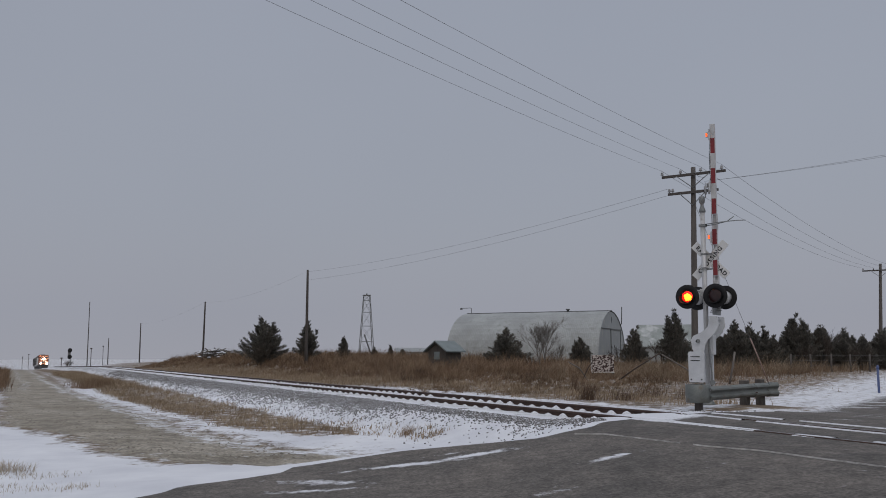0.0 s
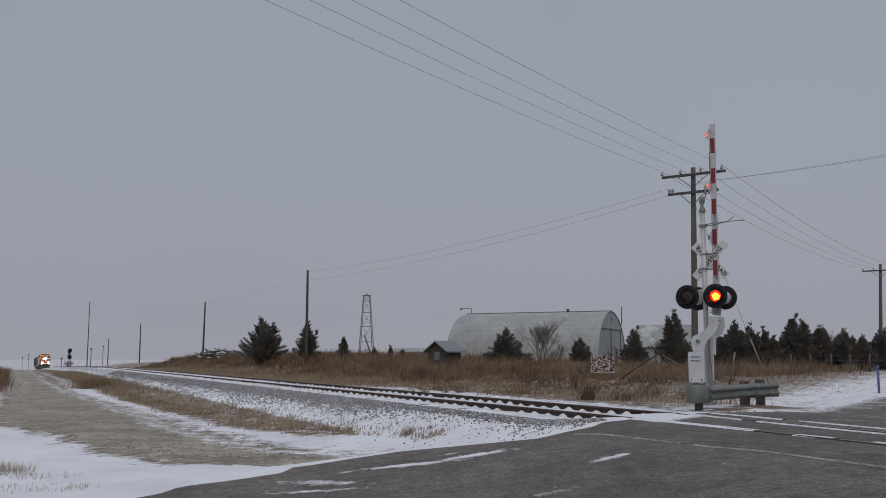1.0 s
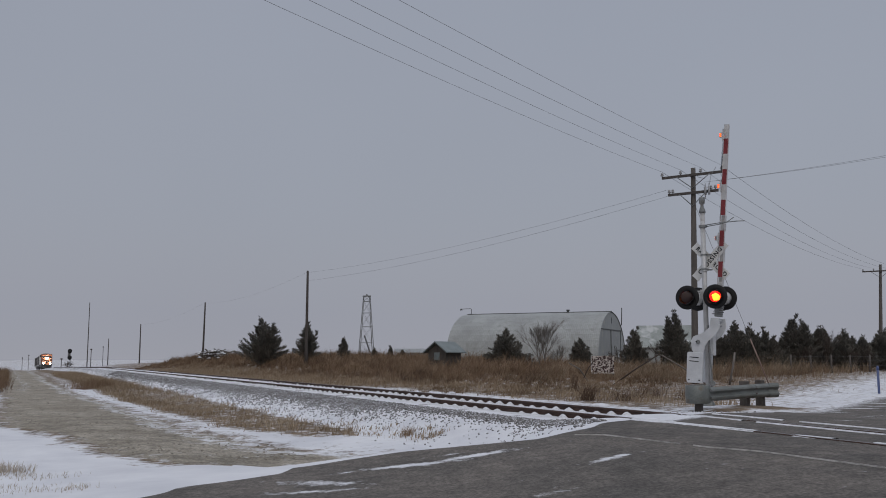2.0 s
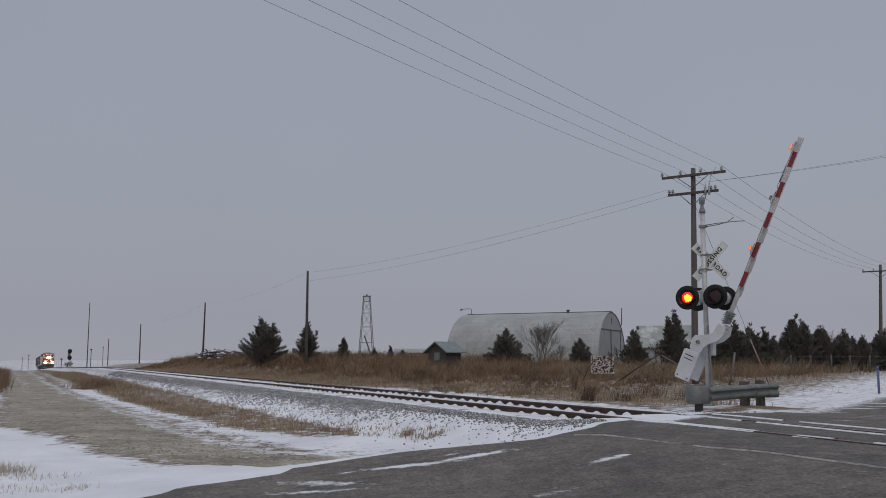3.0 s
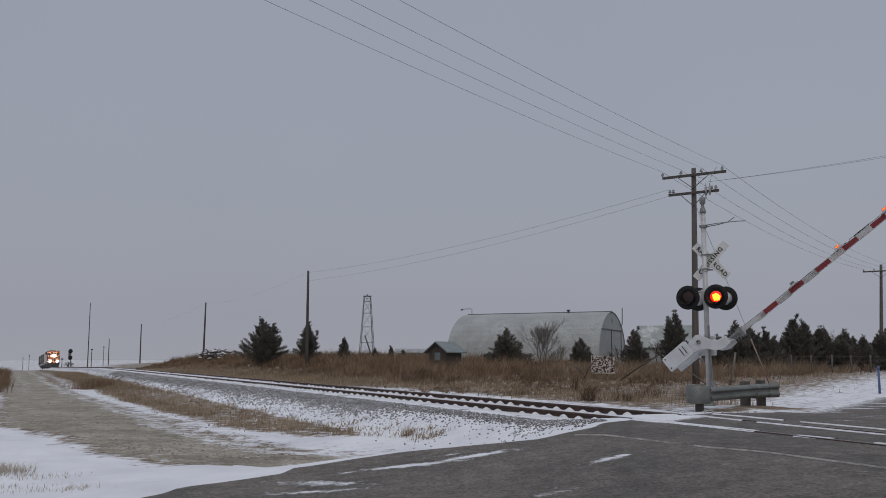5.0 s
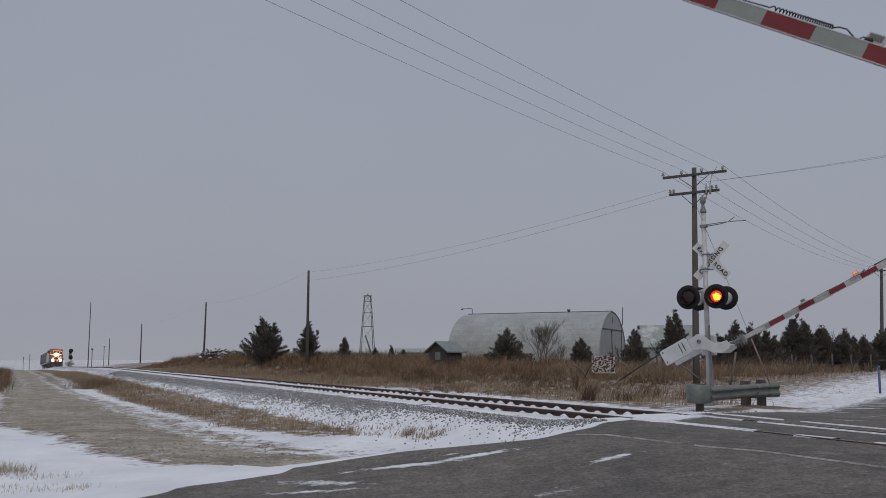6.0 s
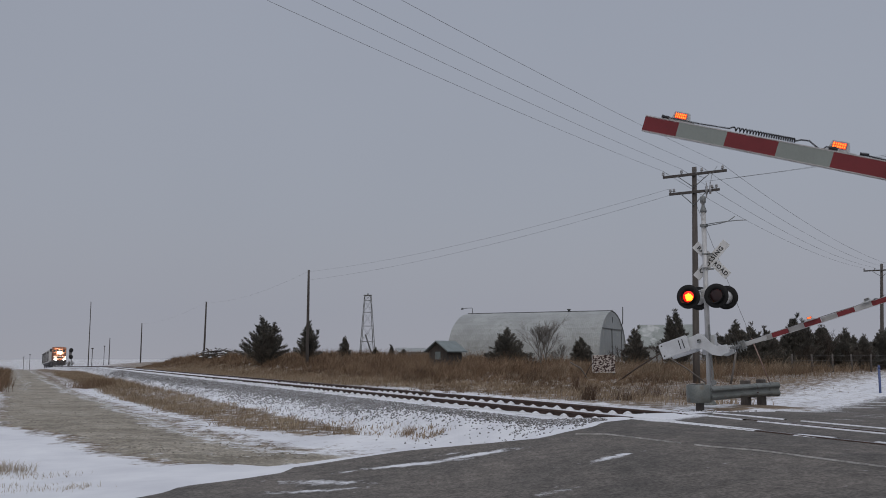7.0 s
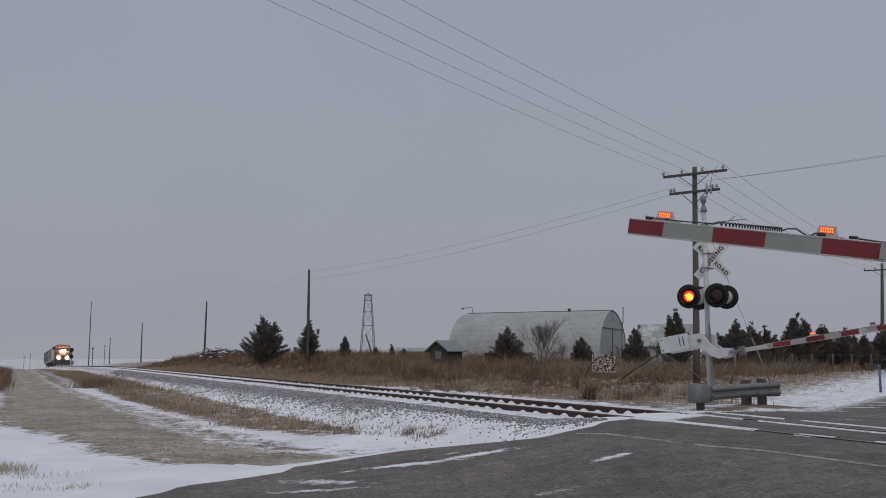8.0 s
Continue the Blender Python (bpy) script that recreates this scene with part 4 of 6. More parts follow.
def guard_rail():
    """A W-beam guard on short posts, closed by a plain rounded end wrap."""
    top = thing("guard_rail", "galvanised steel W-beam guard rail bent round the signal mast", "guard rail")
    p0, d, side = Vector((6.14, 21.15)), Vector((0.66, 0.75)), Vector((-0.75, 0.66))

    def sweep(line, prof, zc, name, label=""):
        bm = bmesh.new()
        prev = None
        for i, p in enumerate(line):
            t = (line[min(i + 1, len(line) - 1)] - line[max(i - 1, 0)]).normalized()
            nrm = Vector((t.y, -t.x))
            ring = [bm.verts.new((p.x + nrm.x * o, p.y + nrm.y * o, zc(i) + zz)) for o, zz in prof]
            if prev:
                for k in range(len(prof) - 1):
                    f = bm.faces.new((prev[k], prev[k + 1], ring[k + 1], ring[k]))
                    f.smooth = len(prof) < 8
            prev = ring
        ob = part(name, bm, M_GUARD, top, label)
        so = ob.modifiers.new("solid", "SOLIDIFY")
        so.thickness = 0.010
        return ob
    R = 0.25
    wrap = [p0 - d * 0.08 + side * (R + R * math.cos(a)) - d * (R * math.sin(a)) for a in [math.pi * k / 14 for k in range(15)]]
    wrap = [wrap[0] + d * 0.9, wrap[0] + d * 0.4] + wrap + [p0 + d * 0.08]
    sweep(wrap, [(-0.012, -0.20), (0.0, -0.195), (0.0, -0.06), (0.006, 0.0), (0.0, 0.06), (0.0, 0.195), (-0.012, 0.20)], lambda i: 0.19, "end_wrap", "plain rounded end of the guard rail")
    prof = [(0.0, -0.155), (0.012, -0.15), (0.072, -0.105), (0.08, -0.075), (0.012, -0.028), (0.0, 0.0), (0.012, 0.028), (0.08, 0.075), (0.072, 0.105), (0.012, 0.15), (0.0, 0.155)]
    sweep([p0 + d * (0.06 + 0.33 * k) + side * 0.035 for k in range(9)], prof, lambda i: 0.188 + 0.002 * i, "beam")
    sweep([p0 + d * (2.62 + 0.19 * k) + side * 0.022 for k in range(6)], [(o, z * (1.02 + 0.02)) for o, z in prof], lambda i: 0.200, "beam")
    sweep([p0 + d * (3.50 + 0.09 * k) - side * 0.03 * k ** 1.5 for k in range(4)], [(o * 0.8, z * 1.12) for o, z in prof], lambda i: 0.198, "flared_end")
    for k in range(8):
        for zz in (-0.055, 0.055):
            c = p0 + d * (2.58 + 0.035 * (k % 4)) - side * (0.055 if k < 4 else 0.05)
            if k in (0, 2):
                bm = bmesh.new()
                rod(bm, (c.x, c.y, 0.20 + zz), (c.x + 0.01, c.y - 0.012, 0.20 + zz), 0.012, None, 6)
                part("bolt", bm, M_RAIL, top)
    for dist, back, w, lift in ((-0.02, 0.24, 0.15, 0.40), (2.72, 0.30, 0.20, 0.44), (3.62, 0.26, 0.19, 0.45)):
        p = p0 + d * dist + side * back
        z0 = float(ground_z(p.x, p.y)) - 0.3
        bm = bmesh.new()
        box(bm, (p.x, p.y, (z0 + lift) / 2), (w, w, lift - z0), pose(0, 0, 0, 0, 0, 49), bevel=0.012)
        part("post", bm, M_POLEDK if dist < 1 else M_POLE, top)
    for dist in (2.72, 3.62):
        p = p0 + d * dist + side * 0.12
        bm = bmesh.new()
        box(bm, (p.x, p.y, 0.18), (0.15, 0.20, 0.34), pose(0, 0, 0, 0, 0, 49), bevel=0.01)
        part("spacer_block", bm, M_POLE, top)


guard_rail()


# ---- utility poles and wires ----
def utility_pole(x, y, height, r, arms, label, lean=(0, 0), material=None, zb=None, pins=True, turn=-34.2):
    zb = float(ground_z(x, y)) - 0.05 if zb is None else zb
    top = thing("utility_pole", label, "utility pole", pose(x, y, zb, 0, 0, turn), "utility poles")
    bm = bmesh.new()
    tube(bm, [(lean[0] * k / 6, lean[1] * k / 6, height * k / 6) for k in range(7)], lambda q: r * (1.25 - 0.45 * q), 10)
    part("pole", bm, material or M_POLE, top)
    for z, half, off, kind in arms:
        lx, ly = lean[0] * z / height, lean[1] * z / height
        bm = bmesh.new()
        box(bm, (off + lx, -r - 0.05 + ly, z), (2 * half, 0.10, 0.12), bevel=0.01)
        arm = part("crossarm", bm, M_POLEDK, top)
        bm = bmesh.new()
        for sx in (-1, 1):
            tube(bm, [(off + lx + sx * half * 0.52, -r - 0.11 + ly, z - 0.03), (lx, -r - 0.03 + ly, z - 0.62)], 0.022, 5)
        part("brace", bm, M_GALV, arm)
        if pins:
            for px in kind:
                bm = bmesh.new()
                lathe(bm, [(0.02, 0.05), (0.02, 0.10), (0.075, 0.11), (0.08, 0.15), (0.04, 0.17), (0.065, 0.19), (0.05, 0.25)], pose(px + lx, -r - 0.05 + ly, z), 10)
                part("insulator", bm, M_INSUL, arm)
    return top


POLE_A = (11.60, 42.0)
pA = utility_pole(*POLE_A, 10.12, 0.135, [(9.76, 1.52, 0.06, (-1.45, -0.55, 0.42, 1.40)), (8.91, 1.20, 0.04, (-1.1, -0.93, 0.9, 1.1))], "weathered wooden utility pole with two crossarms beside the crossing", lean=(0.22, 0.05))
bm = bmesh.new()
for px in (0.78, 0.95):
    rod(bm, (px + 0.1, -0.30, 8.72), (px + 0.1, -0.30, 9.10), 0.05, None, 10)
    rod(bm, (px + 0.1, -0.30, 9.10), (px + 0.1, -0.30, 9.26), 0.02, None, 6)
rod(bm, (0.86, -0.25, 8.55), (0.80, -0.2, 9.1), 0.03, None, 6)
part("cutouts", bm, M_INSUL, pA, "grey fused cutouts and arresters")
bm = bmesh.new()
tube(bm, [(0.4, -0.2, 10.1), (0.3, -0.25, 9.9), (0.55, -0.25, 9.6), (0.85, -0.28, 9.5)], 0.010, 5)
tube(bm, [(1.38, -0.2, 10.0), (1.15, -0.3, 9.6), (1.05, -0.3, 9.1), (0.9, -0.28, 8.7)], 0.010, 5)
part("jumper_wires", bm, M_WIRE, pA)

POLE_B = (40.35, 84.0)
utility_pole(*POLE_B, 9.6, 0.15, [(8.98, 1.52, 0.0, (-1.45, -0.55, 0.55, 1.45))], "weathered wooden utility pole with one crossarm by the road", lean=(0.45, 0))
LINE = ((-11.72, 78.0, 8.55), (-32.2, 122.0, 8.5), (-61.0, 183.0, 7.9), (-58.6, 150.0, 10.2), (-92.0, 250.0, 6.4))
for k, (x, y, zt) in enumerate(LINE):
    zb = float(ground_z(x, y)) - 0.05
    utility_pole(x, y, zt - zb, 0.115 if k != 3 else 0.07, [], "slender bare wooden pole beyond the track", lean=(0.12 if k == 1 else 0.0, 0), material=M_POLEDK, turn=0)


def wire(a, b, sag, r, name="overhead_wire"):
    bm = bmesh.new()
    a, b = Vector(a), Vector(b)
    tube(bm, [a.lerp(b, k / 24) - Vector((0, 0, sag * 4 * (k / 24) * (1 - k / 24))) for k in range(25)], r, 4)
    return tagged(part(name, bm, M_WIRE), "thin dark overhead wire strung between poles", "wire", "overhead wires")


def on_pole(pole, px, z, zb):
    return (pole[0] + RU[0] * px + RV[0] * -0.18, pole[1] + RU[1] * px + RV[1] * -0.18, z + zb)


zA, zB = float(ground_z(*POLE_A)), float(ground_z(*POLE_B))
BEHIND = (POLE_A[0] - RV[0] * 68, POLE_A[1] - RV[1] * 68)
for px, zh in ((-1.45, 11.0), (-0.55, 11.0), (0.42, 10.75), (1.40, 10.7)):
    a = on_pole(POLE_A, px + 0.21, 10.02, zA)
    wire(on_pole(BEHIND, px + 0.21, zh, 0.0), a, 0.8, 0.0055)
    wire(a, on_pole(POLE_B, px + 0.4, 9.2, zB), 0.7, 0.008)
p2 = (-11.72, 78.0, 8.4)
for px, dz in ((-1.15, 0.0), (-0.95, -0.9)):
    wire(on_pole(POLE_A, px + 0.2, 9.12 + 0.3 * dz, zA), (p2[0], p2[1], p2[2] + dz * 0.8), 0.5, 0.006)
for (x0, y0, z0), (x1, y1, z1) in zip(LINE[:2], LINE[1:3]):
    wire((x0, y0, z0 - 0.1), (x1, y1, z1 - 0.1), 0.7, 0.004)
for px, dz in ((0.8, 0.0), (1.0, 0.35)):
    wire(on_pole(POLE_A, px, 9.3, zA), (44.0, 30.0 + 3 * dz, 14.6 + dz * 1.4), 0.9, 0.007)
# guy wire with its pale guard
top_g, foot_g = Vector((POLE_A[0] + 0.1, POLE_A[1], 8.6)), Vector((15.2, 42.6, float(ground_z(15.2, 42.6))))
wire(top_g, foot_g, 0.0, 0.010, "guy_wire")
bm = bmesh.new()
rod(bm, foot_g.lerp(top_g, 0.005), foot_g.lerp(top_g, 0.24), 0.030, None, 8)
tagged(part("guy_guard", bm, M_PINK), "faded pale guard tube on the guy wire", "guy guard")


# ---- buildings ----
def quonset():
    """A tall arched metal barn, seen obliquely."""
    L, W, H = 16.6, 12.2, 6.02
    ang = math.degrees(math.atan2(0.41, -0.91))
    gz = -0.1
    top = thing("arched_barn", "weathered pale metal arched barn with a flat end wall", "barn", pose(17.9, 96.0, gz, 0, 0, ang))
    arch = []
    N = 24
    for k in range(N + 1):
        q = -1 + 2 * k / N
        a = abs(q)
        yy = W / 2 * math.copysign(1 - (1 - a) ** 1.55, q) if a > 0 else 0.0
        zz = H * (1 - a ** 2.35)
        yy = math.copysign(W / 2 * math.sin(a * math.pi / 2) ** 1.0 * (0.93 + 0.07 * a), q) if a > 0 else 0
        zz = H * (math.cos(a * math.pi / 2) ** 0.72 * 0.94 + 0.06 * (1 - a))
        arch.append((yy, max(zz, 0.0)))
    bm = bmesh.new()
    prev = None
    steps = 166
    for i in range(steps + 1):
        x = L * i / steps
        rip = 0.008 * (i % 2)
        ring = [bm.verts.new((x, yy * (1 + rip / 6), zz * (1 + rip / 6))) for yy, zz in arch]
        if prev:
            for k in range(N):
                bm.faces.new((prev[k], ring[k], ring[k + 1], prev[k + 1]))
        prev = ring
    part("arched_roof", bm, M_SHEET, top, "pale corrugated metal arch with worn patches")
    for x0, nm in ((0.12, "end_wall"), (L - 0.12, "end_wall")):
        bm = bmesh.new()
        ins = [(yy * 0.985, zz * 0.985) for yy, zz in arch]
        a = [bm.verts.new((x0 - 0.05, yy, zz)) for yy, zz in ins]
        b = [bm.verts.new((x0 + 0.05, yy, zz)) for yy, zz in ins]
        bm.faces.new(a)
        bm.faces.new(b[::-1])
        for k in range(len(a) - 1):
            bm.faces.new((a[k], a[k + 1], b[k + 1], b[k]))
        wall = part(nm, bm, M_SHEETEND, top)
        if x0 < 1:
            bm = bmesh.new()
            box(bm, (x0 - 0.08, 0, 4.1), (0.06, 8.9, 0.10))
            box(bm, (x0 - 0.08, 0.4, 2.0), (0.06, 0.14, 4.1))
            box(bm, (x0 - 0.08, -3.9, 2.1), (0.06, 0.10, 4.2))
            part("door_track", bm, M_TRIM, wall)
            bm = bmesh.new()
            box(bm, (x0 - 0.07, 0.0, 5.1), (0.05, 0.10, 0.6))
            part("vent_slot", bm, M_TRIM, wall)
    bm = bmesh.new()
    rod(bm, (0, 0, H + 0.02), (L, 0, H + 0.02), 0.07, None, 6)
    part("ridge_cap", bm, M_TRIM, top)
    bm = bmesh.new()
    lathe(bm, [(0.13, 0), (0.13, 0.2), (0.22, 0.22), (0.2, 0.32)], pose(4.8, 0, H), 10)
    part("roof_vent", bm, M_TRIM, top)
    bm = bmesh.new()
    tube(bm, [(L - 0.5, 0, H - 0.1), (L - 0.5, 0, H + 0.62), (L - 0.4, 0, H + 0.68), (L + 0.7, 0, H + 0.66)], 0.035, 6)
    lathe(bm, [(0.16, 0.0), (0.12, 0.12), (0.05, 0.2)], pose(L + 0.75, 0, H + 0.52), 10)
    part("yard_lamp", bm, M_TRIM, top, "small yard lamp on a bent pipe")
    bm = bmesh.new()
    tube(bm, [(-0.1, -3.3, 4.6), (-0.25, -3.3, 4.8), (-0.3, -3.3, 6.6)], 0.06, 6)
    part("stove_pipe", bm, M_TRIM, top)
    bm = bmesh.new()
    y1, z1 = arch[8]
    y2, z2 = arch[9]
    # a repair panel lying on the arch
    for x0, x1 in ((3.2, 4.3),):
        vs = [bm.verts.new(p) for p in ((x0, -4.1, 4.85), (x1, -4.1, 4.85), (x1, -3.2, 5.45), (x0, -3.2, 5.45))]
        vt = [bm.verts.new(v.co + Vector((0, 0.0, 0.16))) for v in vs]
        bm.faces.new(vt)
        for k in range(4):
            bm.faces.new((vs[k], vs[(k + 1) % 4], vt[(k + 1) % 4], vt[k]))
    part("repair_panel", bm, M_SHEDROOF, top)


quonset()


def gable(name, label, category, x, y, turn, L, W, wall_h, rise, wall_m, roof_m, gz=None, window=False):
    """A small gabled building: ridge along local x."""
    gz = float(ground_z(x, y)) - 0.05 if gz is None else gz
    top = thing(name, label, category, pose(x, y, gz, 0, 0, turn))
    bm = bmesh.new()
    out = [(-W / 2, 0), (W / 2, 0), (W / 2, wall_h), (0, wall_h + rise), (-W / 2, wall_h)]
    slab(bm, out, -L / 2, L / 2)
    bmesh.ops.rotate(bm, cent=(0, 0, 0), matrix=Matrix.Rotation(math.pi / 2, 3, "Z"), verts=bm.verts)
    part("wall", bm, wall_m, top)
    for sgn in (-1, 1):
        bm = bmesh.new()
        o = 0.28
        sl = rise / (W / 2)
        a = [(-L / 2 - o, 0, wall_h + rise + 0.03), (L / 2 + o, 0, wall_h + rise + 0.03), (L / 2 + o, sgn * (W / 2 + o), wall_h - o * sl + 0.03), (-L / 2 - o, sgn * (W / 2 + o), wall_h - o * sl + 0.03)]
        v0 = [bm.verts.new(p) for p in a]
        v1 = [bm.verts.new((p[0], p[1], p[2] + 0.09)) for p in a]
        bm.faces.new(v0)
        bm.faces.new(v1[::-1])
        for k in range(4):
            bm.faces.new((v0[k], v0[(k + 1) % 4], v1[(k + 1) % 4], v1[k]))
        bmesh.ops.recalc_face_normals(bm, faces=bm.faces)
        part("roof_slope", bm, roof_m, top)
    if window:
        bm = bmesh.new()
        box(bm, (-L / 2 - 0.02, 0.0, wall_h * 0.72), (0.05, 0.5, 0.55))
        part("window", bm, M_SHEDROOF, top, "small dull window")
    return top


gable("shed", "small dark wooden shed with a green-grey roof in the grass", "shed", 0.12, 66.0, 50, 1.7, 1.65, 1.4, 0.56, M_SHEDWALL, M_SHEDROOF, gz=0.15, window=True)
gable("outbuilding", "long pale metal outbuilding behind the cedars", "outbuilding", 22.65, 92.0, -14, 5.3, 5.0, 1.9, 2.0, M_SHEETEND, M_OUTROOF)
gable("low_barn", "low grey roof showing over the tall grass", "barn", -3.6, 120.0, 4, 5.0, 5.0, 1.3, 0.45, M_SHEETEND, M_SHEETEND, gz=0.4)


def windmill_tower():
    """A four-legged steel windmill tower without its wheel."""
    x, y, h = -9.95, 118.0, 8.3
    gz = float(ground_z(x, y))
    top = thing("windmill_tower", "rusty four-legged steel windmill tower without a wheel", "tower", pose(x, y, gz, 0, 0, 12))
    lev = [0, 2.3, 4.3, 6.1, 7.6, h]

    def half(z):
        return 0.95 - 0.55 * z / h
    for sx in (-1, 1):
        for sy in (-1, 1):
            bm = bmesh.new()
            rod(bm, (sx * half(0), sy * half(0), 0), (sx * half(h), sy * half(h), h), 0.045, 0.035, 6)
            part("leg", bm, M_GALV, top)
    for z0, z1 in zip(lev, lev[1:]):
        bm = bmesh.new()
        a, b = half(z0), half(z1)
        for k in range(4):
            p = [(-1, -1), (1, -1), (1, 1), (-1, 1)]
            q, r = p[k], p[(k + 1) % 4]
            rod(bm, (q[0] * b, q[1] * b, z1), (r[0] * b, r[1] * b, z1), 0.025, None, 5)
            rod(bm, (q[0] * a, q[1] * a, z0), (r[0] * b, r[1] * b, z1), 0.018, None, 4)
            rod(bm, (r[0] * a, r[1] * a, z0), (q[0] * b, q[1] * b, z1), 0.018, None, 4)
        part("bracing", bm, M_GALV, top)
    bm = bmesh.new()
    box(bm, (0, 0, h), (1.0, 1.0, 0.10))
    lathe(bm, [(0.10, h), (0.10, h + 0.25)], None, 8)
    part("platform", bm, M_GALV, top)
    bm = bmesh.new()
    tube(bm, [(half(0) * 0.8, -0.4, 0.0), (half(0) * 0.9 - 1.2, -0.6, 3.2)], 0.10, 6)
    part("fallen_beam", bm, M_WIRE, top)


windmill_tower()


# ---- trees and shrubs ----
def sprays(rnd, pts, length, width):
    """Small pointed leaf sprays at the given points and directions."""
    p, d = np.array([q[0] for q in pts]), np.array([q[1] for q in pts])
    n = len(p)
    rs = np.random.RandomState(rnd.randint(0, 10 ** 6))
    d = d / np.linalg.norm(d, axis=1)[:, None]
    side = np.cross(d, rs.uniform(-1, 1, (n, 3)))
    side = side / np.linalg.norm(side, axis=1)[:, None]
    l, w = length * rs.uniform(0.6, 1.4, (n, 1)), width * rs.uniform(0.6, 1.3, (n, 1))
    verts = np.stack([p - side * w * 0.35, p + d * l * 0.45 + side * w * 0.55, p + d * l, p + d * l * 0.40 - side * w * 0.55], 1).reshape(-1, 3)
    return verts.tolist(), (4 * np.arange(n)[:, None] + np.arange(4)).tolist()


def cedar(x, y, h, w, seed, label, gz=None, peaks=1, dens=1.0):
    """A red cedar: tapered trunk, rising limbs, and a ragged crown of many sprays."""
    rnd = random.Random(seed)
    gz = float(ground_z(x, y)) - 0.1 if gz is None else gz
    top = thing("cedar_tree", label, "tree", pose(x, y, gz, 0, 0, rnd.uniform(0, 360)), "cedar trees")
    bm = bmesh.new()
    tube(bm, [(0.05 * math.sin(k), 0.04 * math.cos(2 * k), h * 0.9 * k / 5) for k in range(6)], lambda q: max(0.11 * h / 4 * (1 - q), 0.012), 7)
    tips = []
    limbs = int((85 + 22 * h) * dens)
    lead = [(rnd.uniform(-0.22, 0.22) * w * (k > 0), rnd.uniform(-0.22, 0.22) * w * (k > 0), h * (1.0 if k == 0 else rnd.uniform(0.70, 0.96))) for k in range(peaks)]
    for k in range(limbs):
        q = (k + rnd.random()) / limbs
        lx, ly, lh = lead[k % peaks]
        z0 = lh * (0.02 + 0.90 * q)
        reach = w / 2 * (1 - q) ** 0.85 * rnd.choice((0.5, 0.7, 0.85, 0.95, 1.0, 1.18)) * rnd.uniform(0.85, 1.1) * min(1, 0.62 + q * 3) + 0.04
        a = rnd.uniform(0, math.tau)
        up = rnd.uniform(0.55, 1.35) * (0.75 + 0.7 * q)
        p0 = Vector((lx * q, ly * q, z0))
        p1 = p0 + Vector((math.cos(a) * reach, math.sin(a) * reach, reach * up + 0.05))
        p1.z = min(p1.z, lh * (1.03 - 0.66 * min(reach / (w / 2), 1)) - rnd.uniform(0, 0.15))
        rod(bm, p0, p1, 0.03 * h / 4 * (1 - 0.6 * q), 0.006, 4, caps=False)
        along = (p1 - p0).normalized()
        for j in range(int((30 + reach * 95) * dens)):
            f = rnd.uniform(0.10, 1.0) ** 0.75
            sp = (0.030 + 0.17 * (1 - f)) * (0.4 + reach * 0.55)
            b = p0.lerp(p1, f) + Vector((rnd.gauss(0, sp), rnd.gauss(0, sp), rnd.gauss(0, sp * 0.8)))
            d = along + Vector((rnd.gauss(0, 0.34), rnd.gauss(0, 0.34), 0.45 + rnd.gauss(0, 0.30)))
            tips.append((b, d))
    # thin ragged leaders standing out of the crown
    lead += [(rnd.uniform(-0.3, 0.3) * w, rnd.uniform(-0.3, 0.3) * w, h * rnd.uniform(0.55, 0.80)) for k in range(3)]
    for lx, ly, lh in lead:
        bx, by = rnd.gauss(0, 0.04) * h, rnd.gauss(0, 0.04) * h
        stem = [Vector((lx * (0.7 + 0.3 * f) + bx * f * f, ly * (0.7 + 0.3 * f) + by * f * f, lh * (0.66 + 0.40 * f))) for f in (0, 0.5, 1.0)]
        rod(bm, stem[0], stem[1], 0.02, 0.012, 4, caps=False)
        rod(bm, stem[1], stem[2], 0.012, 0.004, 4, caps=False)
        for k in range(22):
            f = rnd.uniform(0.0, 0.97)
            p0 = stem[0].lerp(stem[1], f * 2) if f < 0.5 else stem[1].lerp(stem[2], f * 2 - 1)
            a, reach = rnd.uniform(0, math.tau), rnd.uniform(0.03, 0.085) * h * (1.08 - f) + 0.03
            p1 = p0 + Vector((math.cos(a) * reach, math.sin(a) * reach, reach * rnd.uniform(0.5, 1.4)))
            rod(bm, p0, p1, 0.006, 0.003, 3, caps=False)
            for j in range(int(9 + 22 * reach)):
                q = rnd.random()
                b = p0.lerp(p1, q) + Vector((rnd.gauss(0, 0.025), rnd.gauss(0, 0.025), rnd.gauss(0, 0.03)))
                tips.append((b, (p1 - p0).normalized() + Vector((rnd.gauss(0, 0.4), rnd.gauss(0, 0.4), 0.4))))
    part("trunk", bm, M_BARK, top)
    v, f = sprays(rnd, tips, 0.105 + 0.025 * h, 0.020 + 0.0050 * h)
    crown = mesh_ob("crown", v, f, M_CEDAR, smooth=False)
    crown.parent = top
    return top


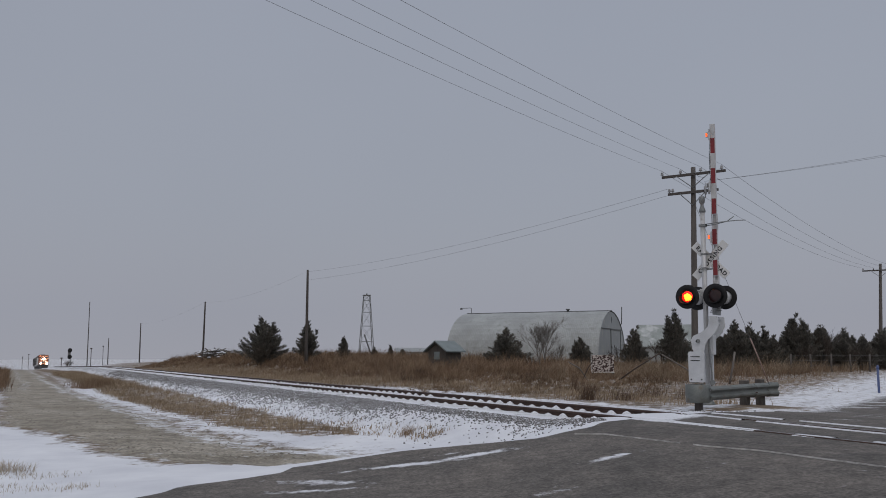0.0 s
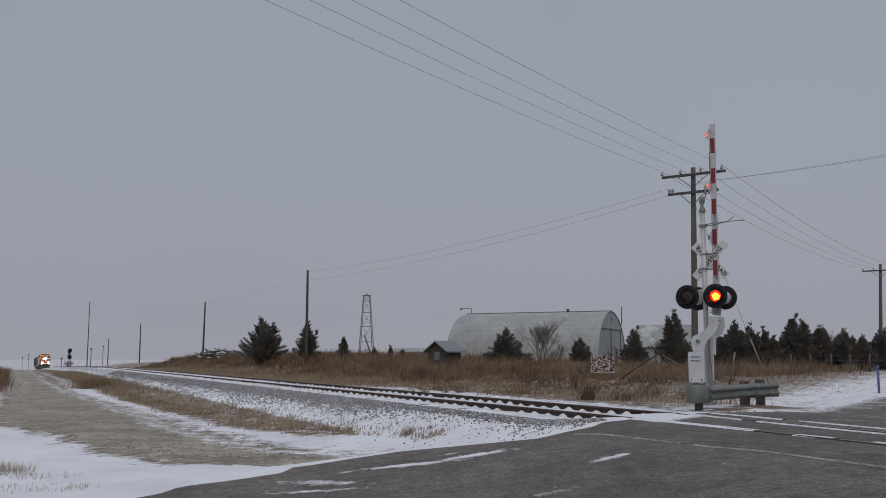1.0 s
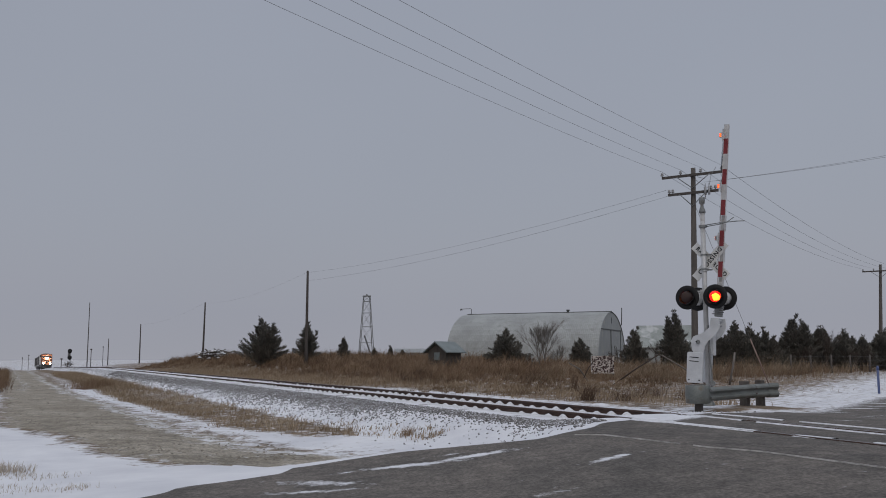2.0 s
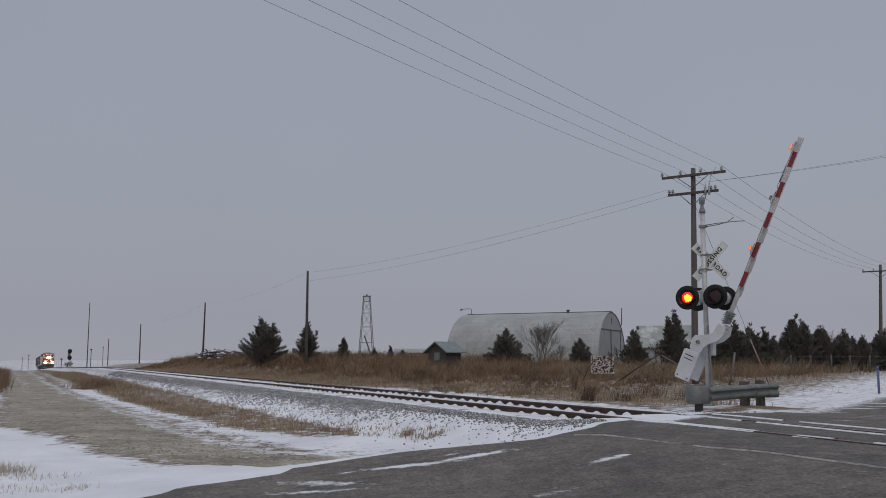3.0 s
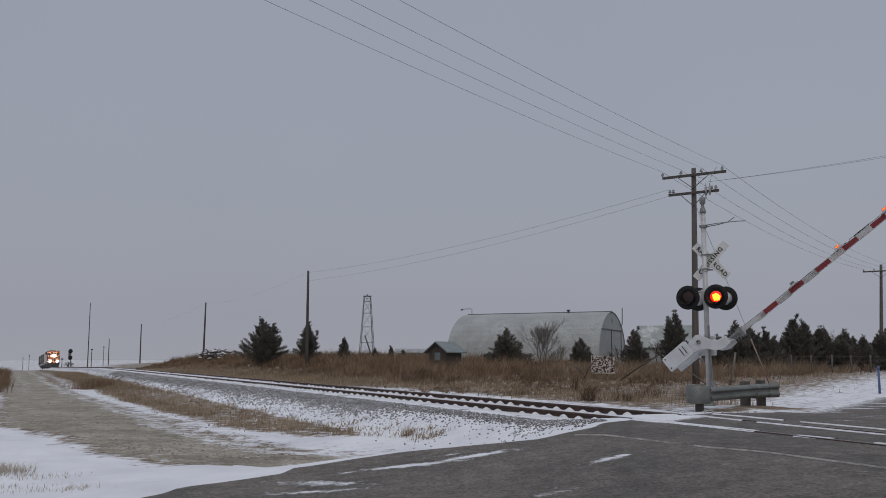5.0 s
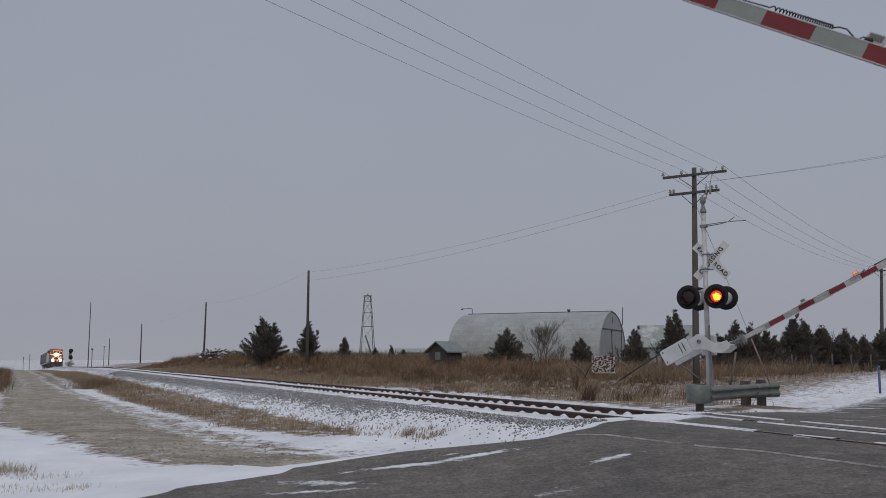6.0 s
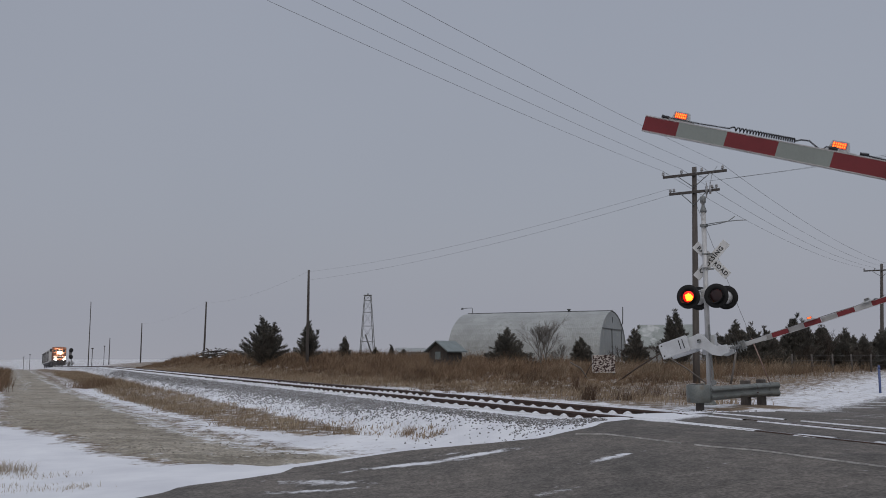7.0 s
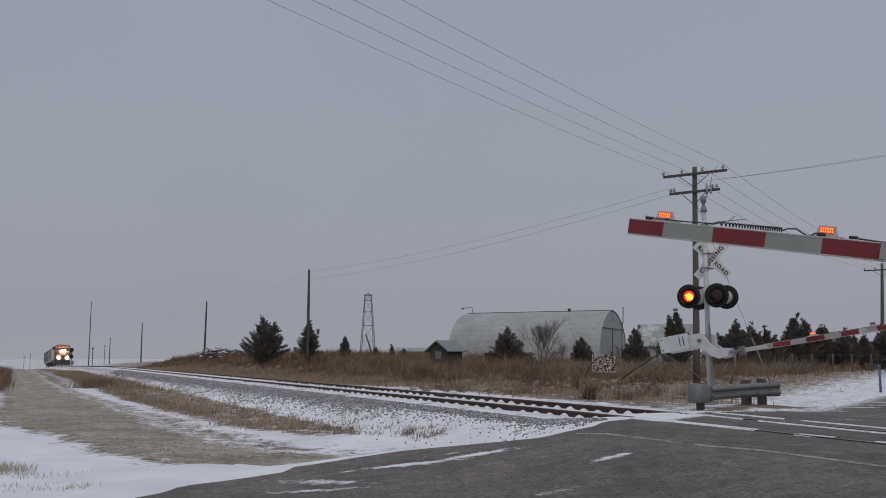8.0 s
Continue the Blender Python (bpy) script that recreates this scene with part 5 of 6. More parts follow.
def bare_tree(x, y, h, seed, label, spread=1.0, gz=None, depth=5, bark=None, stems=3, fork=0.55, thick=0.011):
    rnd = random.Random(seed)
    gz = float(ground_z(x, y)) - 0.1 if gz is None else gz
    top = thing("bare_tree", label, "tree", pose(x, y, gz), "bare trees")
    bm, tw = bmesh.new(), bmesh.new()
    bark = bark or M_BARK

    def grow(p, d, l, r, lev):
        q = p + d * l
        mid = p.lerp(q, 0.5) + Vector((rnd.gauss(0, 0.05), rnd.gauss(0, 0.05), 0)) * l
        t = bm if lev > 2 else tw
        rod(t, p, mid, r, r * 0.85, 6 if lev > 2 else 3, caps=False)
        rod(t, mid, q, r * 0.85, r * 0.65, 6 if lev > 2 else 3, caps=False)
        if lev == 0:
            return
        for k in range(rnd.choice((3, 3, 4))):
            a = Vector((rnd.gauss(0, 1), rnd.gauss(0, 1), rnd.gauss(0.25, 0.5))).normalized()
            grow(p.lerp(q, rnd.uniform(fork, 1.0)), (d + a * 0.62 * spread).normalized(), l * rnd.uniform(0.6, 0.82), r * 0.6, lev - 1)
    for k in range(stems):
        a = k * 2.1 + rnd.uniform(0, 1)
        grow(Vector((0.1 * math.cos(a), 0.1 * math.sin(a), 0)), Vector((0.34 * math.cos(a) * spread, 0.34 * math.sin(a) * spread, 1)).normalized(), h * rnd.uniform(0.22, 0.32), h * thick, depth)
    part("trunk", bm, bark, top)
    part("twig_crown", tw, bark, top)
    return top


CEDARS = (  # x, y, height, width, peaks
    (-17.2, 86.0, 4.5, 5.0, 3), (-12.9, 86.0, 4.0, 2.7, 2), (-9.4, 86.0, 2.6, 1.5, 1), (4.85, 69.0, 2.9, 3.5, 3),
    (10.6, 70.0, 2.4, 2.2, 2), (13.9, 66.0, 3.1, 2.5, 3), (16.4, 64.0, 4.1, 2.5, 2), (-5.5, 95.0, 1.9, 0.9, 1), (-4.3, 97.0, 1.6, 0.9, 1), (-7.2, 95.0, 1.7, 1.0, 1))
for k, (x, y, h, w, pk) in enumerate(CEDARS):
    cedar(x, y, h, w, 20 + k, "dark bushy cedar standing in dry grass", peaks=pk, gz=0.25 if x < 6 else None)
rc = random.Random(77)
ROW = ((18.7, 2.5, 2.6, 2), (19.7, 3.5, 2.0, 2), (20.5, 2.7, 2.4, 3), (21.1, 3.3, 2.0, 2), (21.9, 3.0, 2.2, 3), (22.8, 2.4, 2.2, 2), (23.6, 2.3, 2.2, 2), (24.6, 3.9, 1.9, 1), (25.2, 3.6, 2.1, 2), (26.1, 2.6, 2.2, 2),
       (26.8, 3.2, 2.0, 1), (27.5, 3.2, 2.0, 2), (28.4, 2.3, 2.2, 2), (29.5, 3.1, 2.3, 3), (30.3, 2.6, 2.0, 2), (31.2, 2.2, 2.1, 2), (32.2, 2.9, 2.1, 2), (33.1, 3.1, 2.0, 2), (34.0, 2.6, 2.0, 2), (35.2, 2.4, 2.0, 2), (36.5, 2.6, 2.2, 2))
for k, (px, hh, ww, pk) in enumerate(ROW):
    cedar(px, 62.0 + 0.45 * (px - 20.7) + rc.uniform(-0.9, 0.9), hh * 0.96, ww * 1.35, 50 + k, "dark ragged cedar in a row behind the field fence", peaks=pk)
for k, (x, y, h, sd) in enumerate(((20.3, 61.5, 3.4, 31), (22.6, 62.0, 3.0, 32), (26.4, 63.0, 3.6, 33), (30.0, 64.5, 2.7, 34), (15.2, 64.0, 2.6, 35), (12.4, 66.0, 2.2, 36), (18.3, 62.0, 2.6, 37), (24.3, 61.0, 2.4, 38), (28.3, 63.0, 2.4, 39), (32.6, 65.0, 2.3, 40), (3.4, 68.0, 1.7, 41), (6.6, 69.0, 1.9, 42))):
    bare_tree(x, y, h, sd, "leafless brown shrub among the cedars", spread=0.6, depth=5, bark=M_TWIG)
bare_tree(7.75, 72.0, 6.2, 5, "bare grey shrubby tree before the barn", spread=0.80, stems=4, fork=0.5, thick=0.0075, bark=M_PALEBARK)
bare_tree(9.2, 73.0, 3.4, 6, "low grey leafless bush before the barn", spread=0.85, stems=5, fork=0.45, depth=4, thick=0.008, bark=M_PALEBARK)
bare_tree(-85.5, 208.0, 3.2, 9, "distant leafless shrub beside the railway signal", spread=1.3, depth=4, stems=6, fork=0.2)
bare_tree(17.6, 66.0, 3.0, 12, "bare thin shrub among the cedars", spread=0.8, depth=4)


# ---- dry grass ----
def blades(name, base, height, width, lean, material, label, rnd, out=None):
    """Many thin dry blades in one mesh: one tapering leaf each."""
    n = len(base)
    a = rnd.uniform(0, math.tau, n)
    la = rnd.uniform(0, math.tau, n)
    lh = np.abs(rnd.normal(0, lean, n)) * height
    if out is not None:
        la, lh = out[0], out[1] * height
    dx, dy = np.cos(a) * width / 2, np.sin(a) * width / 2
    wind = 0.18 * height
    tip = np.stack([base[:, 0] + np.cos(la) * lh + wind, base[:, 1] + np.sin(la) * lh, base[:, 2] + height], 1)
    b0 = np.stack([base[:, 0] - dx, base[:, 1] - dy, base[:, 2] - 0.03], 1)
    b1 = np.stack([base[:, 0] + dx, base[:, 1] + dy, base[:, 2] - 0.03], 1)
    mid = 0.5 * (0.5 * (b0 + b1) + tip) - np.stack([np.cos(la) * lh * 0.2, np.sin(la) * lh * 0.2, -0.08 * height], 1)
    m0 = mid - np.stack([dx * 0.8, dy * 0.8, 0 * dx], 1)
    m1 = mid + np.stack([dx * 0.8, dy * 0.8, 0 * dx], 1)
    verts = np.stack([b0, b1, m1, m0, tip], 1).reshape(-1, 3)
    me = bpy.data.meshes.new(name)
    root = 5 * np.arange(n)[:, None]
    faces = (root + np.array([0, 1, 2, 3])).tolist() + (root + np.array([3, 2, 4])).tolist()
    me.from_pydata(verts.tolist(), [], faces)
    me.materials.append(material)
    ob = new(name, me)
    tagged(ob, label, "grass", kind="stuff")
    return ob


def tussocks(name, cx, cy, ch, per, material, label, rnd, width=0.011):
    """Bunches of dry grass: the blades of each fan outward from one root."""
    k = np.repeat(np.arange(len(cx)), per)
    n = len(k)
    r = np.abs(rnd.normal(0, 1, n))
    a = rnd.uniform(0, math.tau, n)
    root = (0.05 + 0.13 * ch[k]) * r
    x, y = cx[k] + root * np.cos(a), cy[k] + root * np.sin(a)
    h = ch[k] * (0.30 + 0.80 * rnd.rand(n) ** 0.8) * np.clip(1.12 - 0.22 * r, 0.3, 1.2)
    dist = np.hypot(x, y)
    blades(name, np.stack([x, y, ground_z(x, y)], 1), h, width * (0.6 + 0.9 * rnd.rand(n)) + 0.00017 * dist, 0.3, material, label, rnd,
           (a + rnd.normal(0, 0.5, n), 0.18 + 0.40 * r + np.abs(rnd.normal(0, 0.2, n))))


def scatter(rnd, n, s0, s1, n0, n1, keep, power=1.0):
    s = s0 + (s1 - s0) * rnd.rand(n) ** power
    q = n0 + (n1 - n0) * rnd.rand(n)
    x, y = from_sn(s, q)
    k = rnd.rand(n) < keep(x, y, s, q)
    x, y = x[k], y[k]
    return np.stack([x, y, ground_z(x, y)], 1), s[k], q[k]


def clump(x, y, f=1.0):
    return 0.5 + 0.5 * lump(x, y, f)


def ragged(x, y):
    """Clumps of several sizes, for uneven grass tops."""
    a = lump(0.8 * x + 0.6 * y, 0.8 * y - 0.6 * x, 1.15) + 0.8 * lump(0.3 * x - 0.95 * y, 0.95 * x + 0.3 * y, 2.7) + 0.7 * lump(x, y, 0.33)
    return sstep(-1.1, 1.3, a)


rg = np.random.RandomState(21)


def tall_keep(x, y, s, q):
    u, v = to_uv(x, y)
    return sstep(6.3, 9.0, q + 1.2 * lump(x, y, 0.4)) * (0.30 + 0.70 * ragged(x, y)) * (1 - sstep(-20, -14.5, u + 2 * lump(x, y, 0.6)))


b, s, q = scatter(rg, 15000, 27, 150, 4.5, 30, tall_keep, 1.35)
hh = (0.30 + 0.80 * sstep(7.5, 14, q)) * (0.45 + 0.65 * rg.rand(len(b))) * (0.35 + 0.95 * ragged(b[:, 0], b[:, 1])) * (0.5 + 0.5 * sstep(34, 54, s)) * (1 - 0.45 * sstep(-32, -19, to_uv(b[:, 0], b[:, 1])[0]))
tussocks("tall_grass", b[:, 0], b[:, 1], hh, 30, M_GRASS, "tall rust-brown dry prairie grass beyond the track", rg)
b, s, q = scatter(rg, 60000, 27, 150, 5.0, 14, lambda x, y, s, q: sstep(6.0, 7.5, q + 0.9 * lump(x, y, 0.5)) * (0.1 + 0.8 * ragged(x, y) ** 1.5) * (1 - sstep(-15.5, -12, to_uv(x, y)[0] + lump(x, y, 0.7))), 1.4)
blades("low_grass", b, 0.05 + 0.16 * rg.rand(len(b)), 0.010 + 0.012 * rg.rand(len(b)) + 0.00016 * s, 0.9, M_FIELD, "low matted straw before the tall grass", rg)
# bunches on the open ground beside the road, thinning towards the snow
n_ = 3000
u_, v_ = rg.uniform(-24, -10.5, n_), rg.uniform(31, 66, n_)
keep = rg.rand(n_) < (1 - sstep(-15.5, -12.6, u_ + 1.5 * lump(u_, v_, 0.5) - 0.12 * (v_ - 45))) * (0.06 + 0.80 * ragged(u_ * 0.8, v_ * 0.8) ** 1.6)
x_, y_ = from_uv(u_[keep], v_[keep])
hh = (0.07 + 0.20 * rg.rand(len(x_)) ** 1.5) + 0.95 * sstep(40, 52, y_) * rg.rand(len(x_)) ** 2.2
tussocks("field_bunches", x_, y_, hh, 34, M_FIELD, "bunches of tawny dry grass on the snowy ground", rg, 0.010)
b, s, q = scatter(rg, 60000, 20, 120, 3.2, 10, lambda x, y, s, q: 0.75 * clump(x, y, 0.9) * (1 - sstep(-8.6, -6.8, to_uv(x, y)[0])) * sstep(3.0, 4.6, q + 0.8 * lump(x, y, 0.6) - 4.0 * (1 - sstep(40, 60, s))))
blades("verge_grass", b, 0.10 + 0.28 * rg.rand(len(b)), 0.014 + 0.012 * rg.rand(len(b)), 0.5, M_STRAW, "short pale dry grass on the far verge", rg)
b, s, q = scatter(rg, 110000, 21.5, 120, -6.6, -2.5, lambda x, y, s, q: sstep(-0.4, 0.5, q + 0.4 * lump(x, y, 0.5) - np.interp(s, [20, 22.5, 25, 28, 35, 140], [-2.6, -2.9, -4.7, -5.6, -6.1, -6.0])) * (1 - sstep(-0.8, 0.0, q + 0.4 * lump(x, y, 0.7) - np.interp(s, [22, 25, 29], [-2.2, -2.5, -3.1]))) * (0.05 + 0.95 * ragged(1.6 * x, 1.6 * y) ** 2.2), 1.5)
blades("ditch_grass", b, (0.03 + 0.11 * rg.rand(len(b)) + 0.12 * sstep(36, 58, s)) * (0.5 + 0.8 * ragged(1.6 * b[:, 0], 1.6 * b[:, 1])), 0.012 + 0.012 * rg.rand(len(b)), 0.9, M_STRAW, "matted straw grass in the ditch along the ballast", rg)
# field beside the road on the far side
xr = rg.uniform(8, 45, 42000)
yr = rg.uniform(30, 70, 42000)
uu, vv = to_uv(xr, yr)
k = (rg.rand(42000) < (1 - 0.98 * sstep(-13.5, -9.5, uu + 1.4 * lump(xr, yr, 0.5))) * (1 - sstep(-7.5, -6.5, uu)) * (0.3 + 0.7 * clump(xr, yr, 0.5)) * sstep(6, 8.5, to_sn(xr, yr)[1]))
b = np.stack([xr[k], yr[k], ground_z(xr[k], yr[k])], 1)
blades("field_grass", b, (0.12 + 0.42 * rg.rand(len(b))) * (0.55 + 0.9 * sstep(40, 58, b[:, 1])) * (0.6 + 0.6 * clump(b[:, 0], b[:, 1], 0.4)), 0.010 + 0.012 * rg.rand(len(b)), 0.5, M_GRASS, "rust-brown dry grass along the field fence", rg)


def tuft_field(cx, cy, rx, ry, n, h, name, label, material=M_PALESTRAW):
    x = rg.normal(cx, rx, n)
    y = rg.normal(cy, ry, n)
    base = np.stack([x, y, ground_z(x, y)], 1)
    blades(name, base, h * (0.4 + 0.8 * rg.rand(n)), 0.007 + 0.005 * rg.rand(n), 1.1 if h < 0.25 else 0.6, material, label, rg)


tuft_field(-6.45, 13.3, 0.22, 0.22, 420, 0.15, "grass_tuft", "straw grass tuft standing out of the snow")
tuft_field(-5.75, 12.9, 0.35, 0.22, 130, 0.06, "grass_tuft", "sparse straw stalks in the snow")
tuft_field(-5.3, 11.5, 0.4, 0.25, 130, 0.06, "grass_tuft", "sparse straw stalks in the snow")
tuft_field(-4.6, 11.6, 0.12, 0.2, 50, 0.07, "grass_tuft", "sparse straw stalks in the snow")
b, s, q = scatter(rg, 9000, 52, 110, -13.5, -10.2, lambda x, y, s, q: 1 - sstep(-11.0, -10.3, q + 0.3 * lump(x, y, 0.6)))
blades("grass_bank", b, 0.25 + 0.7 * rg.rand(len(b)), 0.016 + 0.012 * rg.rand(len(b)), 0.5, M_GRASS, "dry brown grass beside the gravel track", rg)
for cx, cy, n_, h_ in ((-3.6, 62.0, 60, 1.7), (-2.2, 60.0, 60, 1.6), (-1.2, 61.0, 50, 1.4), (-5.6, 64.0, 50, 1.5), (2.0, 60.0, 60, 1.3), (5.0, 44.0, 60, 0.8), (6.0, 42.0, 40, 0.7), (3.0, 56.0, 70, 1.2), (14.0, 48.0, 150, 1.2), (16.0, 50.0, 150, 1.2), (12.8, 46.0, 150, 1.0), (18.0, 52.0, 150, 1.2)):
    tuft_field(cx, cy, 0.35, 0.3, n_, h_, "weed_clump", "tall dry weed stems above the grass", M_GRASS)
tuft_field(-20.2, 52.7, 0.38, 1.3, 1700, 0.6, "grass_tuft", "thick dry brown grass at the end of the ditch", M_GRASS)
for cx, cy, rr, n_, h_ in ((4.9, 31.0, 0.15, 240, 0.6), (6.2, 31.2, 0.28, 260, 0.42), (5.45, 38.0, 0.10, 90, 0.85), (8.6, 31.5, 0.30, 280, 0.5), (7.4, 33.0, 0.3, 240, 0.45)):
    tuft_field(cx, cy, rr, rr, n_, h_, "weed_clump", "dark brown dry weed standing near the crossing", M_WEED)
tuft_field(-0.78, 19.1, 0.10, 0.10, 120, 0.2, "grass_tuft", "reddish dry weed on the snow", M_GRASS)


# ---- fence, marker and small things ----
def fence():
    top = thing("field_fence", "wire field fence on weathered wooden posts before the cedars", "fence")
    pts = []
    for k in range(12):
        x = 21.5 + 1.55 * k
        y = 56.0 + 0.45 * (x - 20.7)
        z = float(ground_z(x, y))
        pts.append((x, y, z))
        bm = bmesh.new()
        rod(bm, (x, y, z - 0.1), (x + 0.03 * (-1) ** k, y, z + 1.15), 0.06, 0.055, 7)
        part("post", bm, M_POLE, top)
    for hh in (0.45, 0.75, 1.05):
        bm = bmesh.new()
        tube(bm, [(x, y - 0.06, z + hh) for x, y, z in pts], 0.008, 4)
        part("fence_wire", bm, M_WIRE, top)


fence()
bm = bmesh.new()
xm, ym = 17.4, 36.5
zm = float(ground_z(xm, ym))
rod(bm, (xm, ym, zm - 0.05), (xm, ym, zm + 1.0), 0.05, 0.05, 8)
lathe(bm, [(0.055, zm + 0.95), (0.055, zm + 1.05), (0.02, zm + 1.1)], pose(xm, ym, 0), 8)
tagged(part("marker_post", bm, M_BLUE), "blue plastic cable marker post in the snow", "marker post")


def patterned_panel():
    """A framed board with mottled dark and pale blotches on two short posts."""
    x, y = 8.15, 46.5
    z = float(ground_z(x, y))
    top = thing("patterned_panel", "framed board with mottled dark and pale blotches in dry grass", "panel", pose(x, y, z, 0, 0, -8))
    z0 = 0.24 - z
    bm = bmesh.new()
    box(bm, (0, 0, z0 + 0.47), (1.14, 0.03, 0.86))
    part("board", bm, M_PANEL, top)
    for c, sz in (((0, -0.01, z0 + 0.03), (1.18, 0.05, 0.035)), ((-0.58, -0.01, z0 + 0.50), (0.022, 0.05, 0.86))):
        bm = bmesh.new()
        box(bm, c, sz, bevel=0.006)
        part("frame_bar", bm, M_SIGN, top)
    for sx in (-0.5, 0.5):
        bm = bmesh.new()
        box(bm, (sx, 0.06, (z0 + 0.7) / 2 - 0.05), (0.07, 0.07, z0 + 0.8))
        part("post", bm, M_POLE, top)


patterned_panel()


def sticks():
    for pts, r in ((((5.95, 43.0, 0.9), (6.9, 43.2, 0.35)), 0.03), (((7.2, 43.2, 1.1), (6.5, 43.0, 0.3)), 0.025), (((13.15, 41.0, 1.45), (12.85, 41.0, 0.1)), 0.045), (((9.75, 41.0, 1.40), (7.6, 41.2, 0.1)), 0.035), (((9.85, 41, 1.35), (11.9, 41, 0.1)), 0.03)):
        bm = bmesh.new()
        a, b = (Vector(p) for p in pts)
        g = float(ground_z(b.x, b.y))
        tube(bm, [a + Vector((0, 0, g)), a.lerp(b, 0.5) + Vector((0.03, 0, g)), Vector((b.x, b.y, g - 0.03))], r, 6)
        tagged(part("leaning_post", bm, M_PALEBARK if pts[0][0] in (13.15, 9.85, 5.95) else M_TWIG), "old leaning wooden fence post in the weeds", "post", "leaning posts")


sticks()


def brush_pile():
    """A heap of dead branches with snow caught on top."""
    x, y = -29.0, 116.0
    z = float(ground_z(x, y))
    top = thing("brush_pile", "heap of dead branches with snow on top in the grass", "brush pile", pose(x, y, z))
    rnd = random.Random(15)
    bm, sb = bmesh.new(), bmesh.new()
    for k in range(150):
        a = Vector((rnd.gauss(0, 0.9), rnd.gauss(0, 0.6), rnd.uniform(0.2, 1.25)))
        d = Vector((rnd.gauss(0, 1), rnd.gauss(0, 1), rnd.gauss(0, 0.35))).normalized() * rnd.uniform(0.4, 0.9)
        rod(bm, a - d, a + d, 0.07, 0.03, 5)
        if k % 2 == 0:
            lathe(sb, [(0.26, 0.0), (0.20, 0.10), (0.05, 0.16)], Matrix.Translation(a + Vector((0, 0, 0.05))), 7)
    part("branches", bm, M_BARK, top)
    part("snow_cap", sb, M_SNOW, top)


brush_pile()


def pebbles():
    """Loose stones on the gravel track and its edges."""
    rnd = np.random.RandomState(5)
    verts, faces = [], []
    for k in range(2600):
        s = 20 + 45 * rnd.rand() ** 1.8
        n = rnd.uniform(-10.6, -5.0)
        if rnd.rand() > 0.35 + 0.65 * (lump(s, n, 0.9) > 0.15):
            continue
        x, y = from_sn(s, n)
        u, v = to_uv(x, y)
        lo = float(np.interp(s, [20, 22.8, 27, 30.5, 200], [-8.2, -9.2, -9.6, -10.7, -10.9]))
        if u > float(road_left(v)) - 0.1 or n < lo + 0.2 or n > -5.6 or s < 20.6:
            continue
        z, r = float(ground_z(x, y)), rnd.uniform(0.010, 0.026)
        b = len(verts)
        q = rnd.uniform(0.7, 1.3, 6)
        verts += [(x + r * 1.3 * q[0], y, z), (x, y + r * q[1], z), (x - r * 1.3 * q[2], y, z), (x, y - r * q[3], z), (x + r * 0.2, y, z + r * q[4])]
        faces += [(b, b + 1, b + 4), (b + 1, b + 2, b + 4), (b + 2, b + 3, b + 4), (b + 3, b, b + 4)]
    tagged(mesh_ob("loose_stones", verts, faces, M_PEBBLE, smooth=False), "small loose stones on the gravel track", "stones", kind="stuff")


pebbles()


def railway_signal():
    x, y = -73.7, 180.0
    z = float(ground_z(x, y))
    top = thing("railway_signal", "dark railway block signal with two round heads", "railway signal", pose(x, y, z))
    bm = bmesh.new()
    rod(bm, (0, 0, 0), (0, 0, 3.4), 0.09, None, 8)
    part("mast", bm, M_GALV, top)
    for h in (1.95, 3.25):
        bm = bmesh.new()
        lathe(bm, [(0.42, 0.0), (0.44, 0.05), (0.2, 0.25)], pose(-0.05, -0.1, h, 90), 20)
        box(bm, (-0.05, 0.05, h), (0.3, 0.25, 0.5))
        part("signal_head", bm, M_BLACK, top)
    bm = bmesh.new()
    box(bm, (-0.3, 0, 2.5), (0.4, 0.08, 1.4))
    part("ladder", bm, M_WIRE, top)
    for px, y, hh in ((-69.6, 180.0, 3.9), (-75.4, 180.0, 1.7), (-93.4, 250.0, 5.2), (-136.5, 300.0, 5.4), (-139.0, 301.0, 4.6)):
        bm = bmesh.new()
        zz = float(ground_z(px, y))
        rod(bm, (px, y, zz), (px, y, zz + hh), 0.08, 0.07, 6)
        box(bm, (px, y, zz + hh), (0.3, 0.3, 0.25))
        tagged(part("track_post", bm, M_POLEDK), "dark equipment post beside the distant track", "post")


railway_signal()


